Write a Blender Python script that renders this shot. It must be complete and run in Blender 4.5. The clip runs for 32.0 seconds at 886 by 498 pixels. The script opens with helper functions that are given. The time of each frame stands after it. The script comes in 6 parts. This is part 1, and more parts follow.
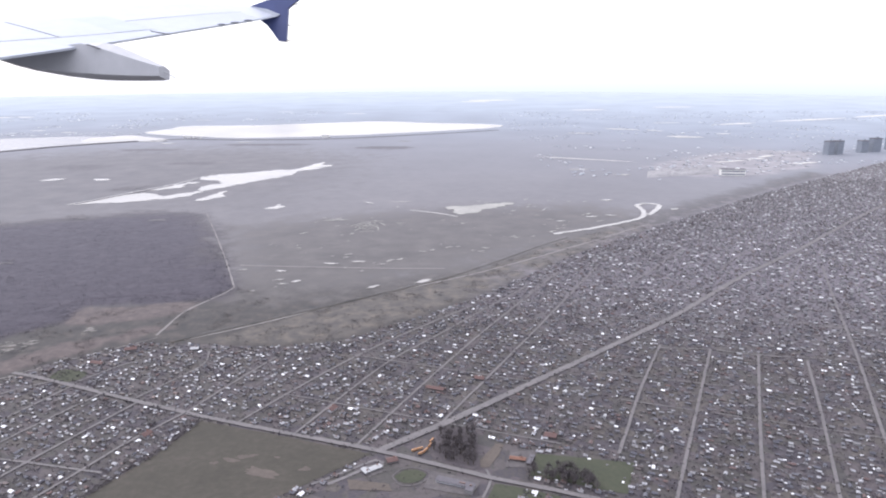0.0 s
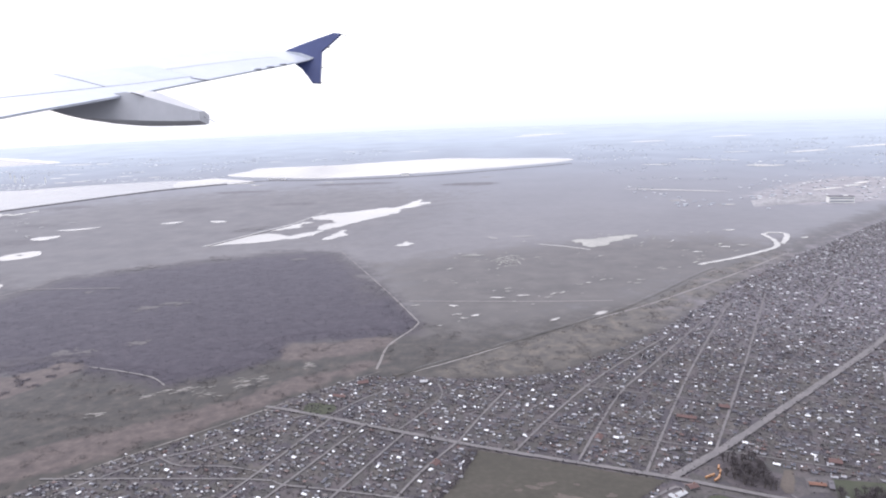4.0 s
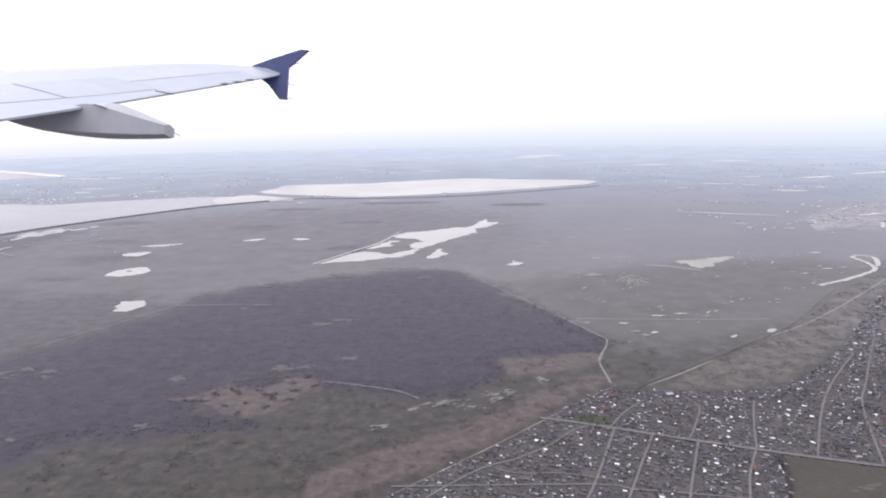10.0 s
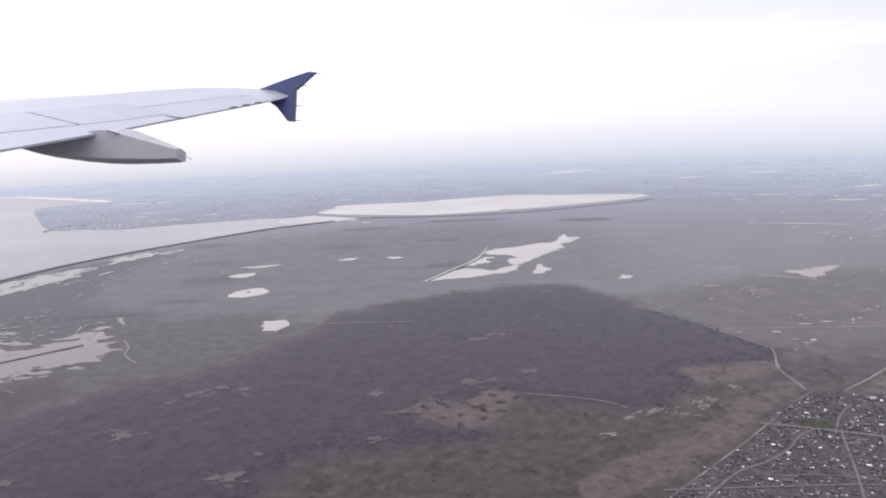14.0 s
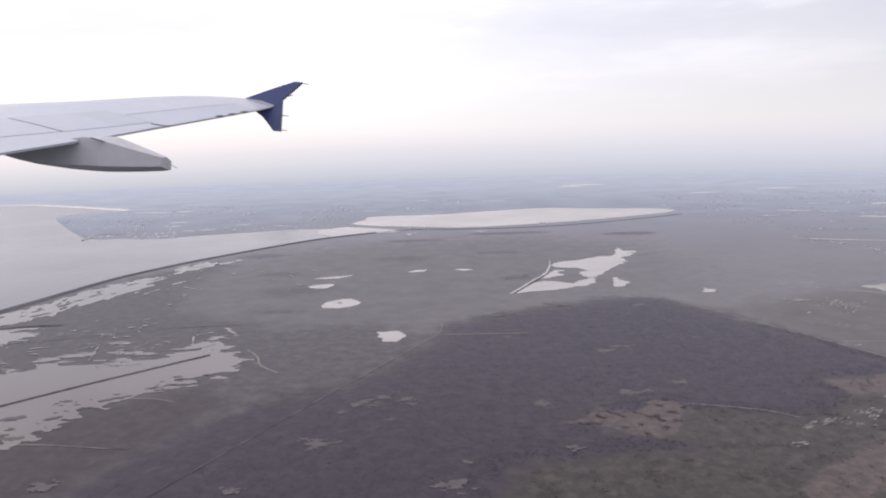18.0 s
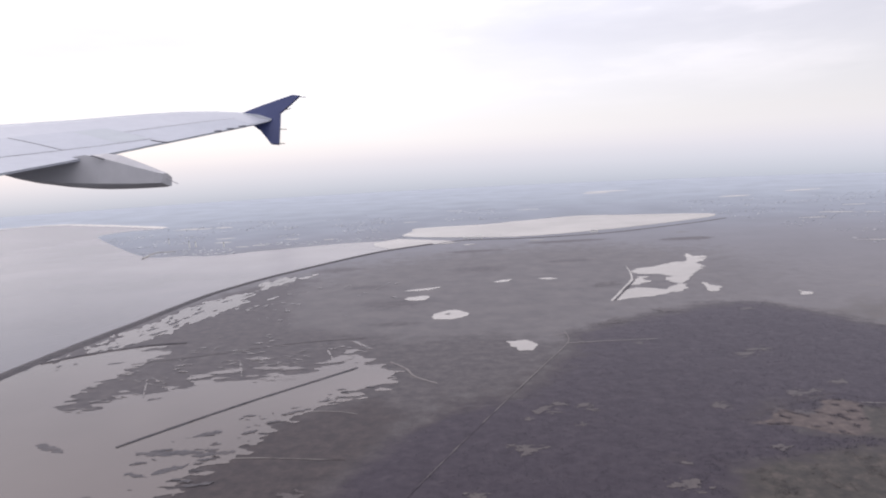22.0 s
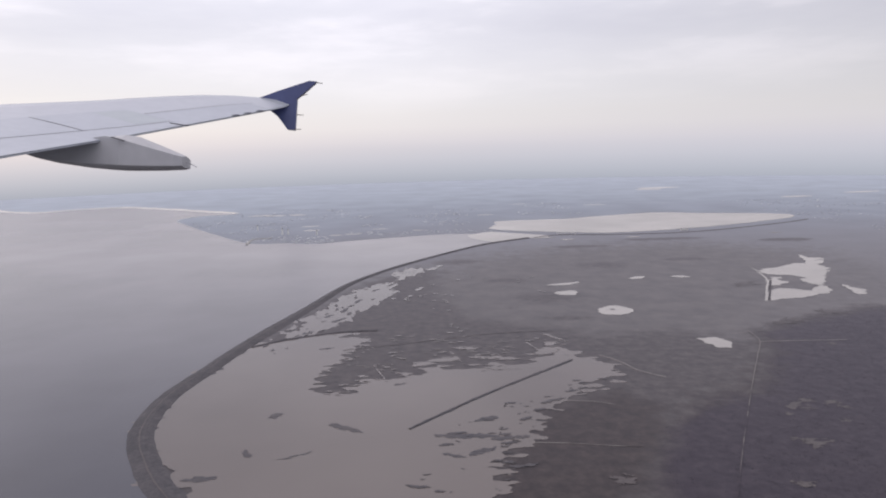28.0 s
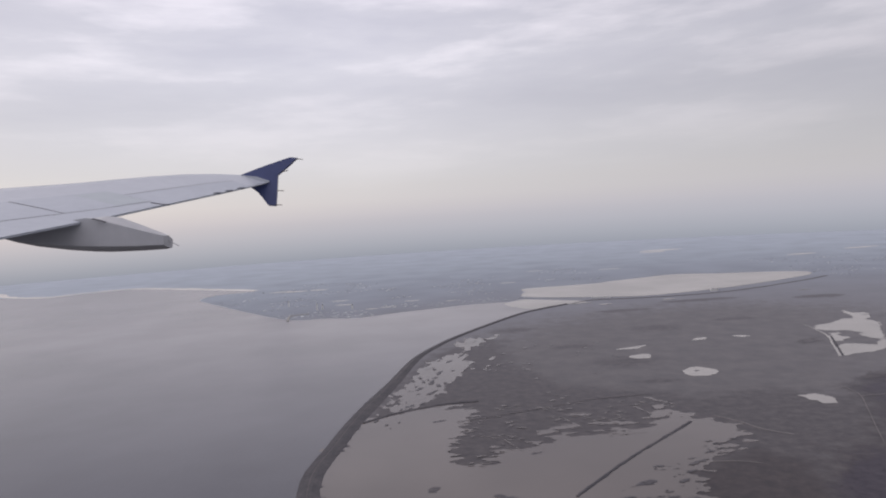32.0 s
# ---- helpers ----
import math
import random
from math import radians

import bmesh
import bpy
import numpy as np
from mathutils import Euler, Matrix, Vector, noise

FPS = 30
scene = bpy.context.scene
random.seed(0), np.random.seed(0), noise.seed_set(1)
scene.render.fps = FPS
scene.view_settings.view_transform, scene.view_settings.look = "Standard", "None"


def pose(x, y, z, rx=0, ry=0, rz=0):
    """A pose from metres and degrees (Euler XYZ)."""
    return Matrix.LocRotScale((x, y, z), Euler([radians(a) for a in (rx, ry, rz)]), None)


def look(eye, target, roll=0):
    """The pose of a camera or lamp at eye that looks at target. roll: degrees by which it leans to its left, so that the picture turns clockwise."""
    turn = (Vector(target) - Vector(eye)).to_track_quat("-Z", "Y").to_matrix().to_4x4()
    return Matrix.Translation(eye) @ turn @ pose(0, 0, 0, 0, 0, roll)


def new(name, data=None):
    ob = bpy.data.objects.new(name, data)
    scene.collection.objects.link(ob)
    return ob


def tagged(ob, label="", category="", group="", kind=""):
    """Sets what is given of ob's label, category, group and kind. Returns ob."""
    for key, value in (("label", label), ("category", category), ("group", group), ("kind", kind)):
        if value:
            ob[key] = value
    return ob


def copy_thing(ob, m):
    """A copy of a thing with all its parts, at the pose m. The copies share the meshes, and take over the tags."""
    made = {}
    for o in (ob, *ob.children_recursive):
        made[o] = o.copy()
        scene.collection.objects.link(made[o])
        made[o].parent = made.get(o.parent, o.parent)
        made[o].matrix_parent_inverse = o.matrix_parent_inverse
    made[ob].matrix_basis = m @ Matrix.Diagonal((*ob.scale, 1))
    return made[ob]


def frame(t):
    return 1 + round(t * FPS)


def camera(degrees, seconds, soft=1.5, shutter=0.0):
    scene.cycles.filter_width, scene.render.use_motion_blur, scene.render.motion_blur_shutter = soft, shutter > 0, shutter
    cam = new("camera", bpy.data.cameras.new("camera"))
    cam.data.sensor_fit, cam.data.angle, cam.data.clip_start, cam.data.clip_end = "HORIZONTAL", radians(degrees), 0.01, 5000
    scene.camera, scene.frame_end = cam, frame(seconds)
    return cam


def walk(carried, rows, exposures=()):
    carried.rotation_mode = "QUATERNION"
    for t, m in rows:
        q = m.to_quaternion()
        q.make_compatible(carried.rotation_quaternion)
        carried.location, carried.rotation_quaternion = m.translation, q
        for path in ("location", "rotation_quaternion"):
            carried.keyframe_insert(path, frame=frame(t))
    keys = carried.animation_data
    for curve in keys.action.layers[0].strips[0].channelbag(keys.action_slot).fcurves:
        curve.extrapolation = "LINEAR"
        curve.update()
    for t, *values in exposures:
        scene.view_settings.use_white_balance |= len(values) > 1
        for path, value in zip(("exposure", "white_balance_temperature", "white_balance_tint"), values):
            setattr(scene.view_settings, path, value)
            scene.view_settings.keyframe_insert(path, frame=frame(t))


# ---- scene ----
# A flight over a coastal plain: village, bare woodland, flooded marsh, river mouth and bay.
# The land is modelled at about one eleventh of its size.
from mathutils import geometry

# seconds, x, y, z, yaw, pitch, roll
PATH = (
    (0.0, 80.85, 11.60, 30.36, 0.55, -15.41, 0.26),
    (0.5, 78.24, 11.25, 30.48, 1.54, -15.24, 0.52),
    (1.0, 75.60, 10.88, 30.60, 2.75, -14.99, 0.46),
    (1.5, 72.93, 10.49, 30.72, 2.89, -14.50, 1.01),
    (2.0, 70.24, 10.07, 30.85, 2.92, -13.64, 1.74),
    (2.5, 67.55, 9.64, 30.99, 3.06, -13.23, 2.08),
    (3.0, 64.86, 9.21, 31.12, 3.02, -12.90, 2.75),
    (3.5, 62.17, 8.78, 31.26, 2.88, -12.60, 2.17),
    (4.0, 59.48, 8.37, 31.41, 2.84, -12.41, 2.05),
    (4.5, 56.78, 7.97, 31.56, 2.57, -12.17, 2.90),
    (6.5, 45.53, 6.19, 32.31, 1.84, -12.32, 2.37),
    (7.0, 42.67, 5.76, 32.52, 1.73, -12.21, 2.24),
    (7.5, 39.80, 5.33, 32.72, 1.53, -12.07, 1.81),
    (8.0, 36.91, 4.89, 32.92, 1.16, -11.84, 1.16),
    (8.5, 33.99, 4.42, 33.10, 0.45, -11.51, 1.10),
    (9.0, 31.04, 3.93, 33.27, 0.08, -11.23, 2.56),
    (9.5, 28.04, 3.43, 33.42, 0.03, -10.73, 0.50),
    (10.0, 25.00, 2.95, 33.56, -0.33, -10.95, 0.85),
    (10.5, 21.94, 2.48, 33.69, -0.52, -10.52, 1.75),
    (11.0, 18.85, 2.05, 33.80, -0.52, -10.20, 1.89),
    (11.5, 15.74, 1.67, 33.92, -0.60, -10.14, 1.88),
    (12.0, 12.61, 1.33, 34.02, -0.66, -9.94, 1.74),
    (12.5, 9.47, 1.00, 34.13, -0.64, -9.78, 1.57),
    (13.0, 6.32, 0.67, 34.24, -0.05, -9.76, 1.07),
    (13.5, 3.17, 0.34, 34.35, -0.21, -9.81, 2.76),
    (14.0, -0.00, 0.00, 34.47, -0.00, -9.45, 2.15),
    (14.5, -3.18, -0.33, 34.61, -0.05, -7.88, 3.33),
    (16.5, -16.15, -1.23, 35.34, -1.20, -7.85, 2.43),
    (17.0, -19.43, -1.51, 35.53, -1.20, -8.29, 1.79),
    (17.5, -22.71, -1.78, 35.72, -1.41, -8.41, 2.28),
    (18.0, -26.00, -2.04, 35.91, -1.49, -8.52, 1.40),
    (18.5, -29.31, -2.30, 36.11, -1.68, -8.53, 1.68),
    (19.0, -32.62, -2.56, 36.31, -1.62, -8.64, 1.60),
    (19.5, -35.94, -2.83, 36.52, -1.55, -8.62, 0.90),
    (20.0, -39.24, -3.13, 36.75, -1.69, -8.74, 2.21),
    (20.5, -42.53, -3.47, 37.00, -1.69, -8.35, 3.40),
    (21.0, -45.81, -3.85, 37.28, -1.71, -8.04, 2.71),
    (21.5, -49.07, -4.29, 37.58, -1.79, -7.92, 1.73),
    (22.0, -52.34, -4.79, 37.89, -1.94, -7.76, 2.77),
    (22.5, -55.62, -5.31, 38.22, -1.99, -7.63, 3.93),
    (23.0, -58.92, -5.85, 38.56, -2.10, -7.47, 5.51),
    (23.5, -62.24, -6.37, 38.90, -2.20, -7.43, 6.99),
    (24.0, -65.59, -6.85, 39.23, -2.26, -7.74, 8.04),
    (24.5, -68.95, -7.29, 39.57, -2.09, -8.20, 6.91),
    (25.0, -72.33, -7.69, 39.90, -1.63, -8.45, 5.19),
    (25.5, -75.71, -8.07, 40.22, -1.29, -8.66, 3.30),
    (27.5, -89.17, -9.21, 41.37, -1.12, -8.32, 2.30),
    (28.0, -92.60, -9.57, 41.64, -1.09, -8.63, 1.35),
    (28.5, -96.04, -9.95, 41.90, -1.30, -8.56, 1.87),
    (29.0, -99.48, -10.36, 42.17, -1.54, -7.99, 1.88),
    (29.5, -102.91, -10.78, 42.43, -1.89, -7.31, 1.77),
    (30.0, -106.33, -11.23, 42.68, -2.26, -6.86, 1.79),
    (30.5, -109.75, -11.70, 42.94, -2.84, -6.38, 1.30),
    (31.0, -113.16, -12.17, 43.19, -3.11, -5.81, 1.24),
    (31.5, -116.58, -12.65, 43.45, -3.11, -5.29, 2.08),
    (32.0, -120.00, -13.12, 43.70, -3.07, -2.79, 3.28),
)

cam = camera(66.99, 32.0, soft=2.0)
walk(cam, [(t, pose(x, y, z, 90 + p, r, yaw)) for t, x, y, z, yaw, p, r in PATH],
     exposures=[(0.0, 1.0, 6150, 13), (4.0, 1.0, 6150, 13), (9.0, 0.78, 6250, 14), (13.0, 0.58, 6300, 15), (17.0, 0.35, 6400, 16), (20.0, 0.3, 6450, 16), (22.5, 0.34, 6450, 16),
                (25.0, 0.2, 6450, 16), (28.0, 0.04, 6450, 16), (30.0, -0.1, 6450, 16), (31.0, -0.22, 6450, 16), (32.0, -0.3, 6450, 16)])

# ---- sky and light ----
SUN_EL, SUN_AZ = radians(38), radians(-50)
world = bpy.data.worlds.new("overcast_sky")
scene.world = world
world.use_nodes = True
wn, wl = world.node_tree.nodes, world.node_tree.links
wn.clear()
w_out, w_bg = wn.new("ShaderNodeOutputWorld"), wn.new("ShaderNodeBackground")
w_co, w_sep, w_ramp = wn.new("ShaderNodeTexCoord"), wn.new("ShaderNodeSeparateXYZ"), wn.new("ShaderNodeValToRGB")
w_map = wn.new("ShaderNodeMapRange")
w_map.inputs["From Min"].default_value, w_map.inputs["From Max"].default_value = -0.2, 0.6
wl.new(w_co.outputs["Generated"], w_sep.inputs[0])
wl.new(w_sep.outputs["Z"], w_map.inputs["Value"])
wl.new(w_map.outputs[0], w_ramp.inputs[0])


def stops(ramp, rows):
    while len(ramp.elements) > 1:
        ramp.elements.remove(ramp.elements[-1])
    ramp.elements[0].position = rows[0][0]
    ramp.elements[0].color = (*rows[0][1], 1)
    for place, colour in rows[1:]:
        ramp.elements.new(place).color = (*colour, 1)


def sky_stop(z):
    return (z + 0.2) / 0.8


stops(w_ramp.color_ramp, [(0.0, (0.13, 0.125, 0.135)), (sky_stop(-0.085), (0.26, 0.287, 0.315)), (sky_stop(-0.052), (0.378, 0.415, 0.468)), (sky_stop(-0.035), (0.45, 0.484, 0.537)),
                          (sky_stop(-0.015), (0.518, 0.54, 0.592)), (sky_stop(0.01), (0.572, 0.576, 0.622)), (sky_stop(0.05), (0.6, 0.583, 0.598)), (sky_stop(0.1), (0.66, 0.633, 0.637)), (sky_stop(0.17), (0.645, 0.621, 0.631)), (sky_stop(0.225), (0.73, 0.708, 0.72)),
                          (sky_stop(0.3), (0.685, 0.666, 0.69)), (1.0, (1.0, 0.98, 1.0))])
# long low cloud banks
w_stretch, w_cloud, w_cramp, w_mix = wn.new("ShaderNodeMapping"), wn.new("ShaderNodeTexNoise"), wn.new("ShaderNodeValToRGB"), wn.new("ShaderNodeMix")
w_stretch.inputs["Scale"].default_value = (2.2, 2.2, 11.0)
w_cloud.inputs["Scale"].default_value, w_cloud.inputs["Detail"].default_value, w_cloud.inputs["Roughness"].default_value = 1.6, 6.0, 0.55
stops(w_cramp.color_ramp, [(0.34, (0.89, 0.89, 0.91)), (0.5, (1.0, 1.0, 1.0)), (0.66, (1.34, 1.32, 1.3))])
wl.new(w_co.outputs["Generated"], w_stretch.inputs[0])
wl.new(w_stretch.outputs[0], w_cloud.inputs["Vector"])
wl.new(w_cloud.outputs["Fac"], w_cramp.inputs[0])
w_mix.data_type, w_mix.blend_type = "RGBA", "MULTIPLY"
w_high = wn.new("ShaderNodeMapRange")
w_high.inputs["From Min"].default_value, w_high.inputs["From Max"].default_value = 0.04, 0.24
wl.new(w_sep.outputs["Z"], w_high.inputs["Value"])
wl.new(w_high.outputs[0], w_mix.inputs[0])
wl.new(w_ramp.outputs[0], w_mix.inputs[6])
wl.new(w_cramp.outputs[0], w_mix.inputs[7])
w_off, w_side, w_dim, w_even, w_shade = wn.new("ShaderNodeMath"), wn.new("ShaderNodeMath"), wn.new("ShaderNodeMapRange"), wn.new("ShaderNodeMix"), wn.new("ShaderNodeMix")
w_off.inputs[1].default_value, w_side.operation = 0.06, "ABSOLUTE"
w_dim.inputs["From Max"].default_value, w_dim.inputs["To Min"].default_value, w_dim.inputs["To Max"].default_value = 0.7, 1.08, 0.8
wl.new(w_sep.outputs["X"], w_off.inputs[0])
wl.new(w_off.outputs[0], w_side.inputs[0])
wl.new(w_side.outputs[0], w_dim.inputs["Value"])
w_even.inputs[2].default_value = 1.0
w_low = wn.new("ShaderNodeMapRange")
w_low.inputs["From Min"].default_value, w_low.inputs["From Max"].default_value = 0.0, 0.09
wl.new(w_sep.outputs["Z"], w_low.inputs["Value"])
wl.new(w_low.outputs[0], w_even.inputs[0])
wl.new(w_dim.outputs[0], w_even.inputs[3])
w_shade.data_type, w_shade.blend_type = "RGBA", "MULTIPLY"
w_shade.inputs[0].default_value = 1.0
wl.new(w_mix.outputs[2], w_shade.inputs[6])
wl.new(w_even.outputs[0], w_shade.inputs[7])
# a little clear-sky light behind the overcast
w_sky, w_add = wn.new("ShaderNodeTexSky"), wn.new("ShaderNodeMix")
w_sky.sky_type, w_sky.sun_disc, w_sky.sun_elevation, w_sky.sun_rotation = "NISHITA", False, SUN_EL, SUN_AZ
w_add.data_type = "RGBA"
w_haze = wn.new("ShaderNodeMapRange")
w_haze.inputs["From Min"].default_value, w_haze.inputs["From Max"].default_value, w_haze.inputs["To Min"].default_value, w_haze.inputs["To Max"].default_value = -0.055, 0.03, 0.004, 0.03
wl.new(w_sep.outputs["Z"], w_haze.inputs["Value"])
wl.new(w_haze.outputs[0], w_add.inputs[0])
wl.new(w_shade.outputs[2], w_add.inputs[6])
wl.new(w_sky.outputs[0], w_add.inputs[7])
wl.new(w_add.outputs[2], w_bg.inputs["Color"])
w_bg.inputs["Strength"].default_value = 1.0
wl.new(w_bg.outputs[0], w_out.inputs["Surface"])

sun = new("sun", bpy.data.lights.new("sun", "SUN"))
sun.data.energy, sun.data.angle, sun.data.color = 0.7, radians(14), (1.0, 0.95, 0.88)
sun.matrix_world = look((0, 0, 50), (0 - math.sin(SUN_AZ) * math.cos(SUN_EL), 0 - math.cos(SUN_AZ) * math.cos(SUN_EL), 50 - math.sin(SUN_EL)))


# ---- materials ----
def surface(name, colours, size, fine=6.0, rough=0.8, bump=0.0, metal=0.0, gloss=0.5, spread="noise", stretch=(1, 1, 1)):
    """A mottled material: colours run along a coarse noise of that size in metres, broken by a finer one."""
    m = bpy.data.materials.new(name)
    m.use_nodes = True
    nodes, links = m.node_tree.nodes, m.node_tree.links
    b = nodes["Principled BSDF"]
    b.inputs["Roughness"].default_value, b.inputs["Metallic"].default_value, b.inputs["Specular IOR Level"].default_value = rough, metal, gloss
    ramp = nodes.new("ShaderNodeValToRGB")
    n = len(colours)
    if spread == "object" or spread == "island":
        src = nodes.new("ShaderNodeObjectInfo" if spread == "object" else "ShaderNodeNewGeometry")
        ramp.color_ramp.interpolation = "CONSTANT"
        stops(ramp.color_ramp, colours)
        links.new(src.outputs["Random" if spread == "object" else "Random Per Island"], ramp.inputs[0])
        links.new(ramp.outputs[0], b.inputs["Base Color"])
        return m
    geo, mapping = nodes.new("ShaderNodeNewGeometry"), nodes.new("ShaderNodeMapping")
    mapping.inputs["Scale"].default_value = stretch
    links.new(geo.outputs["Position"], mapping.inputs[0])
    coarse, small, mix = nodes.new("ShaderNodeTexNoise"), nodes.new("ShaderNodeTexNoise"), nodes.new("ShaderNodeMix")
    coarse.inputs["Scale"].default_value, coarse.inputs["Detail"].default_value, coarse.inputs["Roughness"].default_value = 1 / size, 5.0, 0.6
    small.inputs["Scale"].default_value, small.inputs["Detail"].default_value = fine / size, 4.0
    mix.inputs[0].default_value = 0.42
    if spread == "plots":
        cell = nodes.new("ShaderNodeTexVoronoi")
        cell.inputs["Scale"].default_value = 1 / size
        links.new(mapping.outputs[0], cell.inputs["Vector"])
        part_src = nodes.new("ShaderNodeSeparateColor")
        links.new(cell.outputs["Color"], part_src.inputs[0])
        links.new(part_src.outputs[0], mix.inputs[2])
    else:
        links.new(mapping.outputs[0], coarse.inputs["Vector"])
        links.new(coarse.outputs["Fac"], mix.inputs[2])
    links.new(mapping.outputs[0], small.inputs["Vector"])
    links.new(small.outputs["Fac"], mix.inputs[3])
    links.new(mix.outputs[0], ramp.inputs[0])
    low, high = (0.1, 0.9) if spread == "plots" else (0.34, 0.66)
    stops(ramp.color_ramp, [(low + (high - low) * k / max(n - 1, 1), c) for k, c in enumerate(colours)])
    links.new(ramp.outputs[0], b.inputs["Base Color"])
    if bump:
        bp = nodes.new("ShaderNodeBump")
        bp.inputs["Strength"].default_value, bp.inputs["Distance"].default_value = bump, size * 0.05
        links.new(small.outputs["Fac"], bp.inputs["Height"])
        links.new(bp.outputs[0], b.inputs["Normal"])
    return m


def haze_sheen(m, weight, rough=0.4, tint=(0.78, 0.86, 1.0)):
    """A tinted sheen on grass and twigs seen low across, standing in for distance haze."""
    b = m.node_tree.nodes["Principled BSDF"]
    b.inputs["Sheen Weight"].default_value, b.inputs["Sheen Roughness"].default_value, b.inputs["Sheen Tint"].default_value = weight, rough, (*tint, 1)


def water(name, colour, rough, ripple, size):
    m = bpy.data.materials.new(name)
    m.use_nodes = True
    nodes, links = m.node_tree.nodes, m.node_tree.links
    b = nodes["Principled BSDF"]
    b.inputs["Roughness"].default_value, b.inputs["IOR"].default_value = rough, 1.33
    geo, tex, wide, ramp, bp = (nodes.new(k) for k in ("ShaderNodeNewGeometry", "ShaderNodeTexNoise", "ShaderNodeTexNoise", "ShaderNodeValToRGB", "ShaderNodeBump"))
    tex.inputs["Scale"].default_value, tex.inputs["Detail"].default_value = 1 / size, 6.0
    wide.inputs["Scale"].default_value, wide.inputs["Detail"].default_value = 0.025, 3.0
    links.new(geo.outputs["Position"], tex.inputs["Vector"])
    links.new(geo.outputs["Position"], wide.inputs["Vector"])
    stops(ramp.color_ramp, [(0.35, colour), (0.65, tuple(c * 1.25 for c in colour))])
    links.new(wide.outputs["Fac"], ramp.inputs[0])
    links.new(ramp.outputs[0], b.inputs["Base Color"])
    bp.inputs["Strength"].default_value, bp.inputs["Distance"].default_value = ripple, size * 0.1
    links.new(tex.outputs["Fac"], bp.inputs["Height"])
    links.new(bp.outputs[0], b.inputs["Normal"])
    return m


PLAIN = surface("wet_winter_meadow", [(0.102, 0.095, 0.098), (0.124, 0.116, 0.118), (0.146, 0.136, 0.136)], 26, 9, 0.9, 0.03, gloss=0.1)
MARSH_SCRUB = surface("dark_marsh_scrub", [(0.036, 0.033, 0.039), (0.054, 0.048, 0.053), (0.076, 0.066, 0.067)], 6, 6, 0.85, 0.4)
GARDEN = surface("garden_plots", [(0.037, 0.033, 0.04), (0.05, 0.047, 0.043), (0.078, 0.065, 0.068), (0.042, 0.037, 0.046), (0.062, 0.055, 0.048), (0.11, 0.092, 0.092)], 1.2, 4, 0.9, 0.3, spread="plots")
PLAYING = surface("worn_playing_field", [(0.038, 0.034, 0.027), (0.047, 0.042, 0.033), (0.064, 0.054, 0.046)], 5, 9, 0.9, 0.2)
LAWN = surface("green_lawn", [(0.033, 0.037, 0.024), (0.042, 0.047, 0.028), (0.052, 0.053, 0.035)], 2, 6, 0.9, 0.2)
CROWN = surface("brown_bare_crowns", [(0.05, 0.043, 0.049), (0.068, 0.058, 0.063), (0.088, 0.075, 0.077)], 0.6, 5, 0.95)
HEDGE = surface("bare_garden_hedges", [(0.028, 0.025, 0.033), (0.044, 0.037, 0.043), (0.068, 0.054, 0.056)], 5, 5, 0.95)
SAND = surface("pale_sand", [(0.17, 0.158, 0.148), (0.25, 0.234, 0.22)], 1, 6, 0.9, 0.2)
WHITE_SAND = surface("bleached_beach_sand", [(0.52, 0.5, 0.47), (0.66, 0.64, 0.61)], 12, 6, 0.9, 0.1)
PAN = surface("dried_grey_mud", [(0.24, 0.235, 0.225), (0.33, 0.32, 0.3)], 4, 6, 0.9, 0.2)
ROAD = surface("grey_asphalt", [(0.105, 0.097, 0.1), (0.15, 0.137, 0.138)], 2, 8, 0.8, 0.1)
DIKE = surface("muddy_reed_bank", [(0.038, 0.037, 0.044), (0.058, 0.054, 0.062), (0.085, 0.078, 0.083)], 4, 8, 0.9, 0.5)
SEA = water("bay_water", (0.1, 0.095, 0.102), 0.24, 0.25, 1.5)
# the far water's low-angle sky reflection is painted into its base colour
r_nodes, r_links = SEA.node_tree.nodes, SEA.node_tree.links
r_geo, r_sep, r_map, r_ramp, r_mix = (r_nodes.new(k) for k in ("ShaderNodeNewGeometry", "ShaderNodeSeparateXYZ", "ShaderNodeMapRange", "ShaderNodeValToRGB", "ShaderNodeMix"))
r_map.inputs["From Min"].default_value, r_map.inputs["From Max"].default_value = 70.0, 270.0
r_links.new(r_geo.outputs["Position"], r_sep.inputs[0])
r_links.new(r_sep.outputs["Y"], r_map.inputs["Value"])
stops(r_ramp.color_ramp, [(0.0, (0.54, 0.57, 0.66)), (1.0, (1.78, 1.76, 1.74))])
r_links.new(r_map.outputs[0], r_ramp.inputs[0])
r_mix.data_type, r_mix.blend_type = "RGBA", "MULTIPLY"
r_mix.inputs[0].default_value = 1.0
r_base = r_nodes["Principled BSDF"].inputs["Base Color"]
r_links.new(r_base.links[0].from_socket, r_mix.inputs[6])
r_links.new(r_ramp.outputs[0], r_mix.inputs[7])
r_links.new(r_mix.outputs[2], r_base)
LAKE = water("silty_lake_water", (0.285, 0.268, 0.252), 0.26, 0.1, 1.0)
FLOOD = water("muddy_flood_water", (0.108, 0.093, 0.088), 0.12, 0.12, 0.8)

